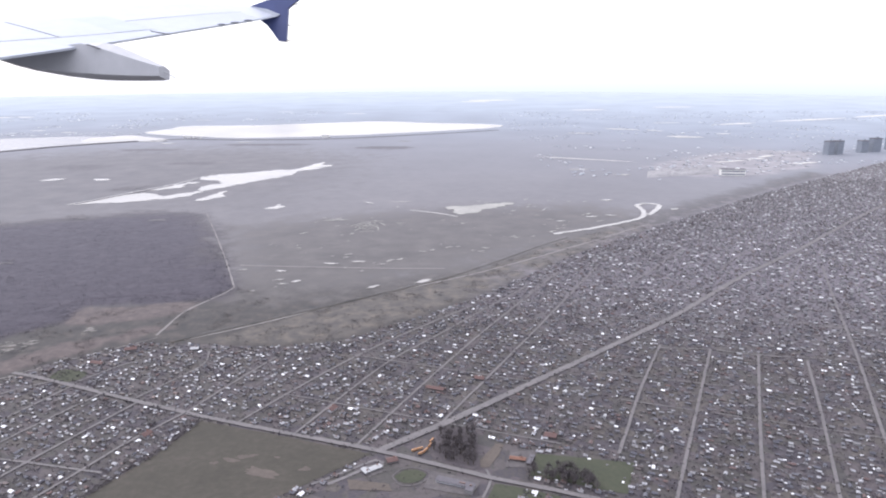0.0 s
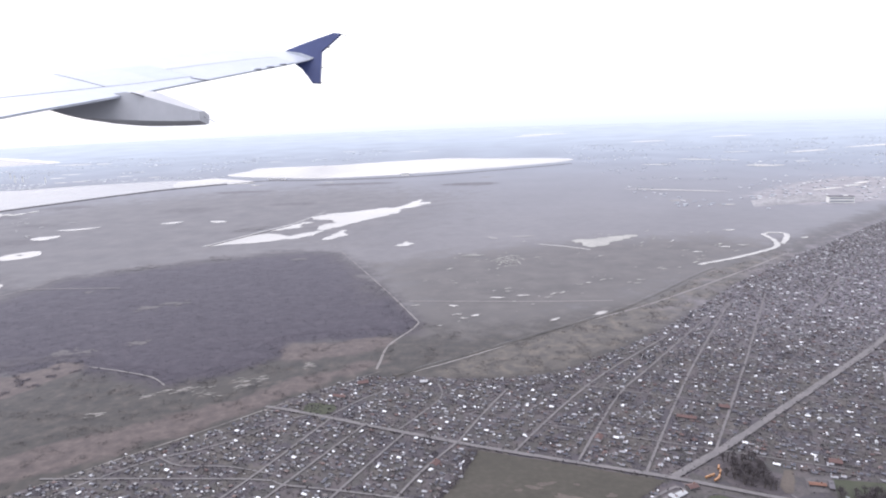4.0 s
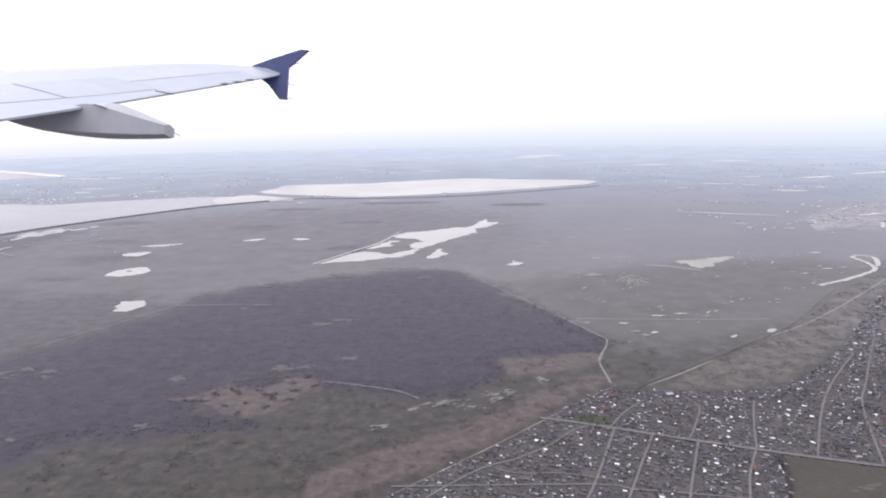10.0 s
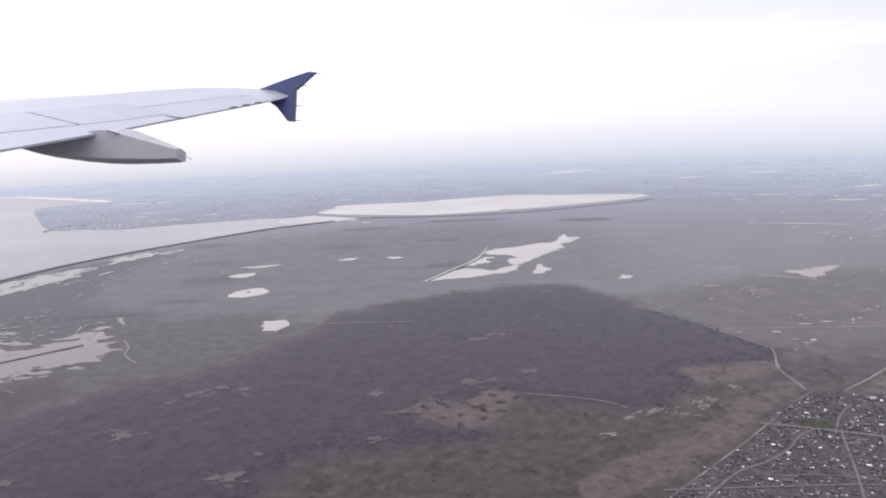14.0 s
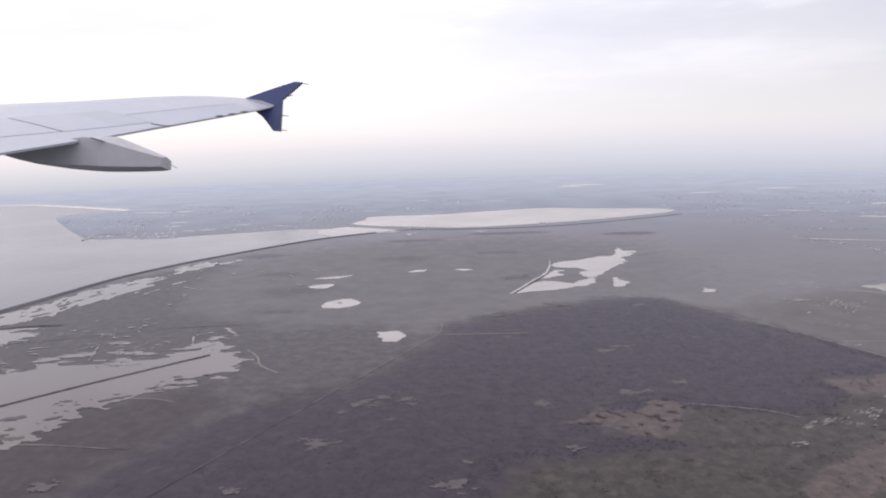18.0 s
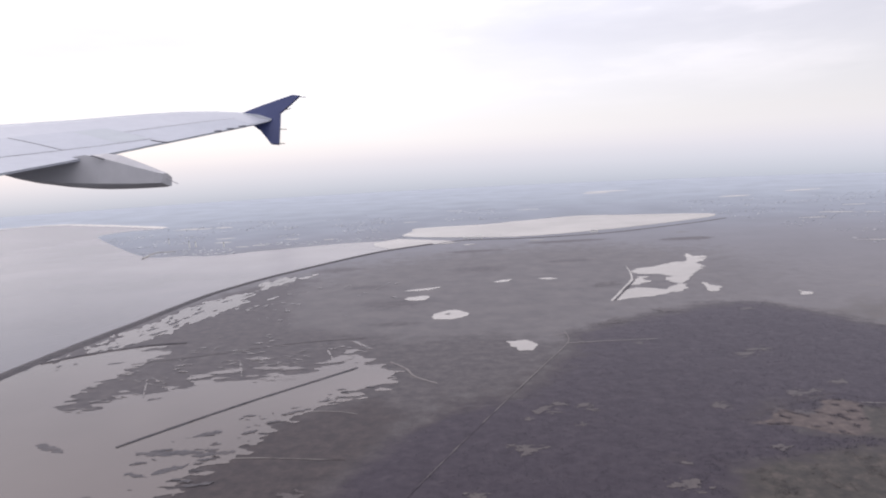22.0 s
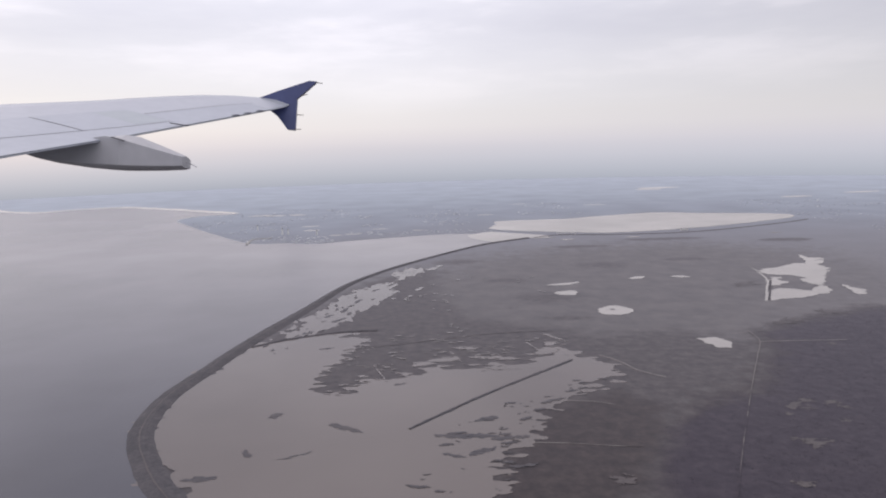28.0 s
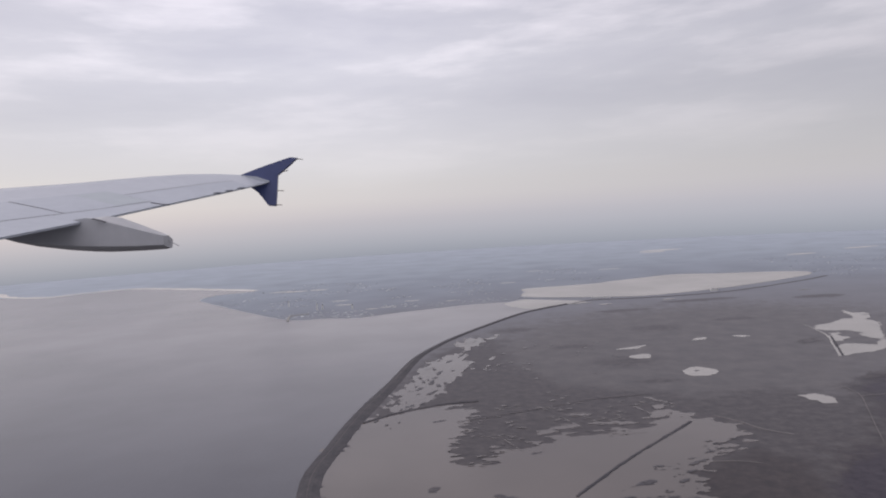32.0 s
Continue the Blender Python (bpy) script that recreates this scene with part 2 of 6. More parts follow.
GLADE = surface("pale_grass_glade", [(0.056, 0.047, 0.05), (0.074, 0.062, 0.062), (0.095, 0.08, 0.078)], 1, 6, 0.9, 0.3)
TWIGS = surface("bare_twigs", [(0.027, 0.023, 0.034), (0.038, 0.032, 0.043), (0.053, 0.044, 0.051)], 17, 6, 0.95)
BUSH = surface("brown_bushes", [(0.036, 0.031, 0.033), (0.05, 0.043, 0.042), (0.066, 0.055, 0.053)], 5, 5, 0.95)
ROOF_ROWS = [(0.0, (0.062, 0.062, 0.08)), (0.26, (0.095, 0.094, 0.112)), (0.48, (0.085, 0.07, 0.07)), (0.64, (0.17, 0.165, 0.175)), (0.78, (0.29, 0.287, 0.305)),
             (0.86, (0.1, 0.06, 0.057)), (0.91, (0.075, 0.053, 0.053)), (0.96, (0.76, 0.76, 0.78))]
WALL_ROWS = [(0.0, (0.12, 0.113, 0.118)), (0.35, (0.2, 0.192, 0.195)), (0.55, (0.09, 0.077, 0.078)), (0.8, (0.34, 0.33, 0.335)), (0.93, (0.14, 0.1, 0.093))]
SHED_ROWS = [(0.0, (0.08, 0.074, 0.084)), (0.42, (0.18, 0.174, 0.184)), (0.66, (0.31, 0.308, 0.325)), (0.82, (0.78, 0.78, 0.8)), (0.94, (0.1, 0.058, 0.055))]
# roof and wall tones greyed and evened out to paint in distance haze
HAZED_ROWS = [(0.0, (0.12, 0.115, 0.125)), (0.3, (0.17, 0.165, 0.17)), (0.55, (0.15, 0.13, 0.13)), (0.7, (0.26, 0.26, 0.27)), (0.9, (0.42, 0.42, 0.43))]
ROOF, ROOF_FAR = surface("roof_sheets", ROOF_ROWS, 1, rough=0.5, spread="object"), surface("roof_sheets_far", ROOF_ROWS, 1, rough=0.5, spread="island")
WALL, WALL_FAR = surface("house_walls", WALL_ROWS, 1, spread="object"), surface("house_walls_far", WALL_ROWS, 1, spread="island")
SHED_ROOF = surface("shed_roof_sheets", SHED_ROWS, 1, rough=0.45, spread="island")
ROOF_HAZED, WALL_HAZED = surface("roof_sheets_hazed", HAZED_ROWS, 1, rough=0.5, spread="island"), surface("walls_hazed", HAZED_ROWS, 1, rough=0.8, spread="island")
# pale town tones, blued and lightened to paint in distance haze
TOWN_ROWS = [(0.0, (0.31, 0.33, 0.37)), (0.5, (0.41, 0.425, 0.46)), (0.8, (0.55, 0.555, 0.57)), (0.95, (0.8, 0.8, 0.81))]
YARD = surface("worn_grey_yard", [(0.06, 0.054, 0.057), (0.085, 0.076, 0.078), (0.115, 0.103, 0.103)], 0.8, 6, 0.9, 0.2)
CLAY = surface("trodden_brown_clay", [(0.07, 0.058, 0.051), (0.105, 0.086, 0.074)], 2, 6, 0.9, 0.3)
# haze is put into the gardens' colour, paler towards the village's far end
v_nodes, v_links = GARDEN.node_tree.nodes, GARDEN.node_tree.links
v_att, v_mix, v_haze, v_noise = v_nodes.new("ShaderNodeAttribute"), v_nodes.new("ShaderNodeMix"), v_nodes.new("ShaderNodeValToRGB"), v_nodes.new("ShaderNodeTexNoise")
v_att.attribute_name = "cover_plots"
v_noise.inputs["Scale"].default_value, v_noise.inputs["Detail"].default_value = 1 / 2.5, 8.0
stops(v_haze.color_ramp, [(0.34, (0.108, 0.097, 0.115)), (0.5, (0.14, 0.126, 0.141)), (0.66, (0.185, 0.163, 0.17))])
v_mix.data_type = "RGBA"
v_base = next(k for k in v_nodes if k.bl_idname == "ShaderNodeValToRGB" and k != v_haze)
v_links.new(v_noise.outputs["Fac"], v_haze.inputs[0])
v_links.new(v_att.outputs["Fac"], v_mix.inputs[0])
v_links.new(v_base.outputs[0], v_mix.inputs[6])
v_links.new(v_haze.outputs[0], v_mix.inputs[7])
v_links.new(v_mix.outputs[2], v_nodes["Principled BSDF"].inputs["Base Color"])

# ---- land: one material, whose kinds of cover run into one another ----
KINDS = {  # kind: colours from dark to light, size of the mottling
    "meadow": ([(0.079, 0.074, 0.076), (0.097, 0.09, 0.091), (0.117, 0.108, 0.107)], 7),
    "grass": ([(0.028, 0.025, 0.024), (0.039, 0.035, 0.031), (0.051, 0.045, 0.039), (0.074, 0.061, 0.053)], 1.6),
    "fallow": ([(0.066, 0.06, 0.057), (0.082, 0.074, 0.07), (0.1, 0.09, 0.085)], 5),
    "marsh": ([(0.045, 0.04, 0.043), (0.064, 0.057, 0.059), (0.087, 0.077, 0.077)], 2.2),
    "scrub": ([(0.05, 0.045, 0.042), (0.076, 0.067, 0.058), (0.118, 0.099, 0.081)], 1.8),
    "yard": ([(0.15, 0.14, 0.147), (0.2, 0.187, 0.193), (0.26, 0.247, 0.25)], 5),
    # the far garden plots, with distance haze in their colour
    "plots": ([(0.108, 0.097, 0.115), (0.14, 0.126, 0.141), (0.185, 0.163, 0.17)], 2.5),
    "russet": ([(0.032, 0.027, 0.029), (0.044, 0.036, 0.037), (0.06, 0.049, 0.048)], 2.0),
    "floor": ([(0.029, 0.023, 0.032), (0.037, 0.03, 0.04), (0.049, 0.04, 0.05)], 2.2),
    "reed": ([(0.056, 0.044, 0.042), (0.078, 0.061, 0.056), (0.108, 0.085, 0.077)], 1.2),
    "glade": ([(0.066, 0.057, 0.062), (0.088, 0.077, 0.08), (0.118, 0.103, 0.104)], 1.0),
    "track": ([(0.15, 0.137, 0.13), (0.2, 0.184, 0.174)], 1.2),
}
LAND = PLAIN.copy()
l_nodes, l_links = LAND.node_tree.nodes, LAND.node_tree.links
l_geo, l_edge, l_haze, l_ramp, l_vary, l_noise, l_to, l_mix = (l_nodes.new(k) for k in ("ShaderNodeNewGeometry", "ShaderNodeTexNoise", "ShaderNodeAttribute", "ShaderNodeValToRGB", "ShaderNodeMix", "ShaderNodeTexNoise", "ShaderNodeMapRange", "ShaderNodeMix"))
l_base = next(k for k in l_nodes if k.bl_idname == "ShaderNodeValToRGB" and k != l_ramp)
# painted haze: the base colour runs to pale blue with distance
l_haze.attribute_name = "far_haze"
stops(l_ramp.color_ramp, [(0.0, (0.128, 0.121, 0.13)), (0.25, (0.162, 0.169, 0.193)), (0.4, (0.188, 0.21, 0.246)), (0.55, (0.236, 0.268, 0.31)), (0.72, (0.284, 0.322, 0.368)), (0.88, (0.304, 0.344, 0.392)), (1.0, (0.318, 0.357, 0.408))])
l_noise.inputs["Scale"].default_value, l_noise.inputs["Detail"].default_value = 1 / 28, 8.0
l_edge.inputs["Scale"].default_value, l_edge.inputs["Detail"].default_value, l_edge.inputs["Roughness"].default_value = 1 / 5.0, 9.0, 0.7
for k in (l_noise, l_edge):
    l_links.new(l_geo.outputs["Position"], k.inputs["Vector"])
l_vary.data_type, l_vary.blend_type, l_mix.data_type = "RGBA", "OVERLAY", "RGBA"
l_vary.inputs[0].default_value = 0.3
l_links.new(l_haze.outputs["Fac"], l_ramp.inputs[0])
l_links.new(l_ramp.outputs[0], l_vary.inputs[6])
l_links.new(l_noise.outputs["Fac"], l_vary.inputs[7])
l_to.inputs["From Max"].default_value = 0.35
l_links.new(l_haze.outputs["Fac"], l_to.inputs["Value"])
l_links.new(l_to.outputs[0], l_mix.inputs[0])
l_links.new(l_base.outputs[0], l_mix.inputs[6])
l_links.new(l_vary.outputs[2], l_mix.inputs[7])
l_last, l_most = l_mix, None
for kind_of, (colours, size) in KINDS.items():
    k_noise, k_ramp, k_att, k_add, k_to, k_mix = (l_nodes.new(k) for k in ("ShaderNodeTexNoise", "ShaderNodeValToRGB", "ShaderNodeAttribute", "ShaderNodeMath", "ShaderNodeMapRange", "ShaderNodeMix"))
    k_noise.inputs["Scale"].default_value, k_noise.inputs["Detail"].default_value, k_noise.inputs["Roughness"].default_value = 1 / size, 8.0, 0.65
    l_links.new(l_geo.outputs["Position"], k_noise.inputs["Vector"])
    stops(k_ramp.color_ramp, [(0.34 + 0.32 * k / (len(colours) - 1), c) for k, c in enumerate(colours)])
    l_links.new(k_noise.outputs["Fac"], k_ramp.inputs[0])
    k_att.attribute_name = "cover_" + kind_of
    k_add.operation = "MULTIPLY_ADD"
    k_add.inputs[1].default_value = 1.2
    l_links.new(l_edge.outputs["Fac"], k_add.inputs[0])
    l_links.new(k_att.outputs["Fac"], k_add.inputs[2])
    k_to.interpolation_type = "SMOOTHSTEP"
    k_to.inputs["From Min"].default_value, k_to.inputs["From Max"].default_value = (0.98, 1.2) if kind_of in ("glade", "reed") else (0.82, 1.38)
    l_links.new(k_add.outputs[0], k_to.inputs["Value"])
    k_mix.data_type = "RGBA"
    l_links.new(k_to.outputs[0], k_mix.inputs[0])
    l_links.new(l_last.outputs[2], k_mix.inputs[6])
    l_links.new(k_ramp.outputs[0], k_mix.inputs[7])
    l_last = k_mix
    k_most = l_nodes.new("ShaderNodeMath")
    k_most.operation = "MAXIMUM"
    if l_most:
        l_links.new(l_most.outputs[0], k_most.inputs[0])
    l_links.new(k_to.outputs[0], k_most.inputs[1])
    l_most = k_most
l_links.new(l_last.outputs[2], l_nodes["Principled BSDF"].inputs["Base Color"])
# wet meadow shines, rougher cover does not
l_dull = l_nodes.new("ShaderNodeMapRange")
l_dull.inputs["To Min"].default_value, l_dull.inputs["To Max"].default_value = 0.85, 0.95
l_links.new(l_most.outputs[0], l_dull.inputs["Value"])
l_sheen = l_nodes.new("ShaderNodeMapRange")
l_sheen.inputs["To Min"].default_value, l_sheen.inputs["To Max"].default_value = 0.12, 0.2
l_links.new(l_most.outputs[0], l_sheen.inputs["Value"])
l_links.new(l_sheen.outputs[0], l_nodes["Principled BSDF"].inputs["Specular IOR Level"])
l_links.new(l_dull.outputs[0], l_nodes["Principled BSDF"].inputs["Roughness"])
# sheen in place of haze over land, gardens and woods
haze_sheen(LAND, 0.24, tint=(0.86, 0.865, 0.95))
haze_sheen(GARDEN, 0.14, tint=(0.95, 0.88, 0.95))
for m in (TWIGS, MARSH_SCRUB, GLADE):
    haze_sheen(m, 0.16)
for m in (HEDGE, BUSH, CROWN):
    haze_sheen(m, 0.1, tint=(0.95, 0.88, 0.95))
SLAG = surface("grey_spoil", [(0.2, 0.195, 0.205), (0.3, 0.29, 0.295)], 6, 6, 0.9, 0.4)
# the tower blocks' walls and windows carry distance haze in their colour
CONCRETE = surface("hazed_concrete", [(0.2, 0.22, 0.26), (0.25, 0.27, 0.31)], 2)
TOWER_GLASS = surface("hazed_tower_windows", [(0.14, 0.155, 0.19), (0.18, 0.195, 0.23)], 2, 4, 0.4)
YELLOW = surface("orange_yellow_paint", [(0.33, 0.16, 0.07), (0.4, 0.21, 0.09)], 1, 4, 0.4)
RUBBER = surface("black_rubber", [(0.02, 0.02, 0.02), (0.035, 0.035, 0.035)], 0.1)
RED_TILE = surface("red_roof_tile", [(0.085, 0.05, 0.047), (0.12, 0.07, 0.064)], 0.4)
WHITE_WALL = surface("white_render", [(0.6, 0.59, 0.57), (0.7, 0.69, 0.67)], 0.5)
PALE_ROOF = surface("pale_metal_roof", [(0.3, 0.3, 0.31), (0.38, 0.38, 0.39)], 0.5)
GREY_ROOF = surface("grey_bitumen_roof", [(0.085, 0.078, 0.09), (0.12, 0.112, 0.124)], 1)
BARK = surface("grey_brown_bark", [(0.05, 0.042, 0.035), (0.09, 0.075, 0.06)], 0.3)
TOWN = surface("hazed_town_walls", TOWN_ROWS, 1, rough=0.6, spread="island")
BRICK = surface("sooty_brick", [(0.12, 0.06, 0.045), (0.2, 0.1, 0.07)], 0.2)
SKIN = surface("grey_wing_paint", [(0.385, 0.405, 0.455), (0.425, 0.445, 0.495)], 260, 4, 0.4)
PANEL = surface("light_panel_paint", [(0.35, 0.375, 0.43), (0.385, 0.41, 0.465)], 200, 4, 0.4)
HINGE = surface("shaded_hinge_paint", [(0.2, 0.21, 0.24), (0.24, 0.25, 0.28)], 100)
PATCH = surface("greenish_panel_paint", [(0.33, 0.365, 0.4), (0.36, 0.395, 0.43)], 200, 4, 0.4)
SEAM = surface("dark_panel_gap", [(0.1, 0.1, 0.11), (0.16, 0.16, 0.17)], 100, 4, 0.7)
BLUE = surface("navy_blue_paint", [(0.048, 0.062, 0.17), (0.06, 0.078, 0.2)], 200, 4, 0.35)
FAIRING = surface("grey_fairing_paint", [(0.36, 0.36, 0.38), (0.41, 0.41, 0.43)], 220, 5, 0.5)


# ---- shapes ----
def mesh_object(name, verts, faces, material, parent=None, label=""):
    data = bpy.data.meshes.new(name)
    data.from_pydata([tuple(v) for v in verts], [], [tuple(f) for f in faces])
    data.materials.append(material)
    data.update()
    ob = new(name, data)
    if parent:
        ob.parent = parent
    if label:
        tagged(ob, label)
    return ob


def curve_points(pts, step, closed=False):
    """Points about step apart on a smooth curve through pts."""
    p = [Vector(q) for q in pts]
    n, out = len(p), []
    for k in range(n if closed else n - 1):
        a, b, c, d = (p[(k + j) % n] if closed else p[min(max(k + j, 0), n - 1)] for j in (-1, 0, 1, 2))
        m = max(1, int((c - b).length / step))
        for j in range(m):
            t = j / m
            out.append(0.5 * ((2 * b) + (c - a) * t + (2 * a - 5 * b + 4 * c - d) * t * t + (3 * b - a - 3 * c + d) * t ** 3))
    if not closed:
        out.append(p[-1])
    return out


def outline(pts, step, ragged=0.0, size=6.0, stretch=1.0):
    """A closed outline through pts, with a ragged edge."""
    out = []
    for v in curve_points(pts, step, True):
        q = Vector((v.x / size, v.y / size / stretch, 0.3))
        w = noise.turbulence_vector(q, 4, False, amplitude_scale=0.6, frequency_scale=2.1)
        out.append(Vector((v.x + ragged * w.x, v.y + ragged * stretch * w.y)))
    return out


def sheet(name, border, z, material, label="", category="", kind="structure"):
    pts = [Vector((v.x, v.y, z)) for v in border]
    tris = geometry.tessellate_polygon([pts])
    faces = []
    for a, b, c in tris:
        n = (pts[b] - pts[a]).cross(pts[c] - pts[a]).z
        faces.append((a, b, c) if n > 0 else (a, c, b))
    return tagged(mesh_object(name, pts, faces, material), label, category, kind=kind)


def ribbon(name, pts, profile, material, step=2.0, wobble=0.0, label="", category="", kind="structure", parent=None, fade=None, taper=((0.0, 1.0), (1.0, 1.0))):
    """A strip along pts with a cross profile of (offset, height); fade: how worn a track is at start and end, on LAND; taper: rows of (share of the way, width)."""
    line = curve_points(pts, step)
    verts, faces, n = [], [], len(profile)
    for k, v in enumerate(line):
        d = (line[min(k + 1, len(line) - 1)] - line[max(k - 1, 0)]).normalized()
        side = Vector((d.y, -d.x))
        for j, (o, h) in enumerate(profile):
            r = 1 + wobble * noise.noise(Vector((v.x * 0.6, v.y * 0.6, j * 3.1)))
            r *= float(np.interp(k / len(line), [a for a, b in taper], [b for a, b in taper]))
            q = v + side * o * r
            verts.append((q.x, q.y, h))
    for k in range(len(line) - 1):
        for j in range(n - 1):
            a = k * n + j
            faces.append((a, a + n, a + n + 1, a + 1))
    ob = mesh_object(name, verts, faces, material, parent)
    if fade:
        set_land(ob, [fade[0] + (fade[1] - fade[0]) * (k // n) / len(line) + 0.4 * noise.noise(Vector((v[0] / 3, v[1] / 3, 2.0))) for k, v in enumerate(verts)])
    return tagged(ob, label, category, kind=kind if not parent else "")


def inside(x, y, border):
    """Which of the points x, y lie within a border."""
    hit = np.zeros(len(x), bool)
    n = len(border)
    for k in range(n):
        (ax, ay), (bx, by) = border[k][:2], border[(k + 1) % n][:2]
        if ay != by:
            cross = ((ay > y) != (by > y)) & (x < (bx - ax) * (y - ay) / (by - ay) + ax)
            hit ^= cross
    return hit


def near_line(x, y, pts, reach):
    hit = np.zeros(len(x), bool)
    for (ax, ay), (bx, by) in zip(pts[:-1], pts[1:]):
        dx, dy = bx - ax, by - ay
        s = np.clip(((x - ax) * dx + (y - ay) * dy) / (dx * dx + dy * dy), 0, 1)
        hit |= np.hypot(x - ax - s * dx, y - ay - s * dy) < reach
    return hit


def tufts(name, x, y, height, radius, pieces, material, label, category, rng, grain=0.42):
    """Ragged bare crowns as one mesh: each of many small three-sided sprays round a centre."""
    n = len(x)
    h = height * rng.uniform(0.6, 1.25, n)
    r = radius * rng.uniform(0.6, 1.3, n)
    c = np.repeat(np.c_[x, y, h * 0.55], pieces, 0)
    sc = np.repeat(np.c_[r, r, h * 0.45], pieces, 0)
    g = rng.normal(0, 0.55, (n * pieces, 3)).clip(-1, 1)
    centre = c + g * sc
    corner = rng.normal(0, grain, (n * pieces, 3, 3)) * sc[:, None, :]
    v = centre[:, None, :] + corner
    v[:, :, 2] = np.maximum(v[:, :, 2], 0.02)
    data = bpy.data.meshes.new(name)
    count = n * pieces
    data.vertices.add(count * 3)
    data.vertices.foreach_set("co", v.reshape(-1).astype(np.float32))
    data.loops.add(count * 3)
    data.loops.foreach_set("vertex_index", np.arange(count * 3, dtype=np.int32))
    data.polygons.add(count)
    data.polygons.foreach_set("loop_start", np.arange(0, count * 3, 3, dtype=np.int32))
    data.update(calc_edges=True)
    data.materials.append(material)
    return tagged(new(name, data), label, category, kind="stuff")


def patches(name, rows, z, material, label, category, seed=0, ragged=0.45, rise=0.00025):
    """Many small flat ragged patches as one mesh; rows of x, y, half length, half width, turn in degrees."""
    verts, faces = [], []
    for k, (x, y, l, b, a) in enumerate(rows):
        c, d, n = math.cos(radians(a)), math.sin(radians(a)), 26
        first = len(verts)
        h = z + rise * k
        verts.append((x, y, h))
        for j in range(n):
            t = 2 * math.pi * j / n
            r = 1 + ragged * 1.5 * noise.fractal(Vector((math.cos(t) * 1.6 + k * 3.7, math.sin(t) * 1.6, seed)), 0.6, 2.3, 3)
            p, q = l * r * math.cos(t), b * r * math.sin(t)
            verts.append((x + p * c - q * d, y + p * d + q * c, h))
        faces += [(first, first + 1 + j, first + 1 + (j + 1) % n) for j in range(n)]
    return tagged(mesh_object(name, verts, faces, material), label, category, kind="stuff")


def depth_in(x, y, border):
    """How far inside a border a place lies; negative outside."""
    border = list(border)
    dist = np.full(x.size, 1e9)
    for (ax, ay), (bx, by) in zip(border, border[1:] + border[:1]):
        dx, dy = bx - ax, by - ay
        t = np.clip(((x - ax) * dx + (y - ay) * dy) / (dx * dx + dy * dy + 1e-9), 0, 1)
        dist = np.minimum(dist, np.hypot(x - ax - t * dx, y - ay - t * dy))
    return np.where(inside(x, y, border), dist, -dist)


COVERS = {kind_of: [] for kind_of in KINDS}  # kind: borders, each with the metres over which it runs out


def set_land(ob, track=None):
    """Gives a piece of land its share of each kind of cover, and of painted distance haze, at its vertices."""
    co = np.empty(len(ob.data.vertices) * 3, dtype=np.float32)
    ob.data.vertices.foreach_get("co", co)
    x, y = co[0::3].astype(float), co[1::3].astype(float)
    for kind_of, rows in COVERS.items():
        share = np.zeros(x.size)
        for border, soft, *inset in rows:
            bx, by = [p[0] for p in border], [p[1] for p in border]
            near = (x > min(bx) - soft) & (x < max(bx) + soft) & (y > min(by) - soft) & (y < max(by) + soft)
            if near.any():
                share[near] = np.maximum(share[near], np.clip(0.5 + (depth_in(x[near], y[near], border) - sum(inset)) / soft, 0, 1))
        if kind_of == "track" and track is not None:
            share = np.array(track)
        if share.any():
            ob.data.attributes.new("cover_" + kind_of, "FLOAT", "POINT").data.foreach_set("value", share.astype(np.float32))
    # share of the painted haze, growing with distance from the middle
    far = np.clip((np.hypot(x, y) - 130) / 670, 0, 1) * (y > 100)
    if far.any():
        ob.data.attributes.new("far_haze", "FLOAT", "POINT").data.foreach_set("value", far.astype(np.float32))
    return ob


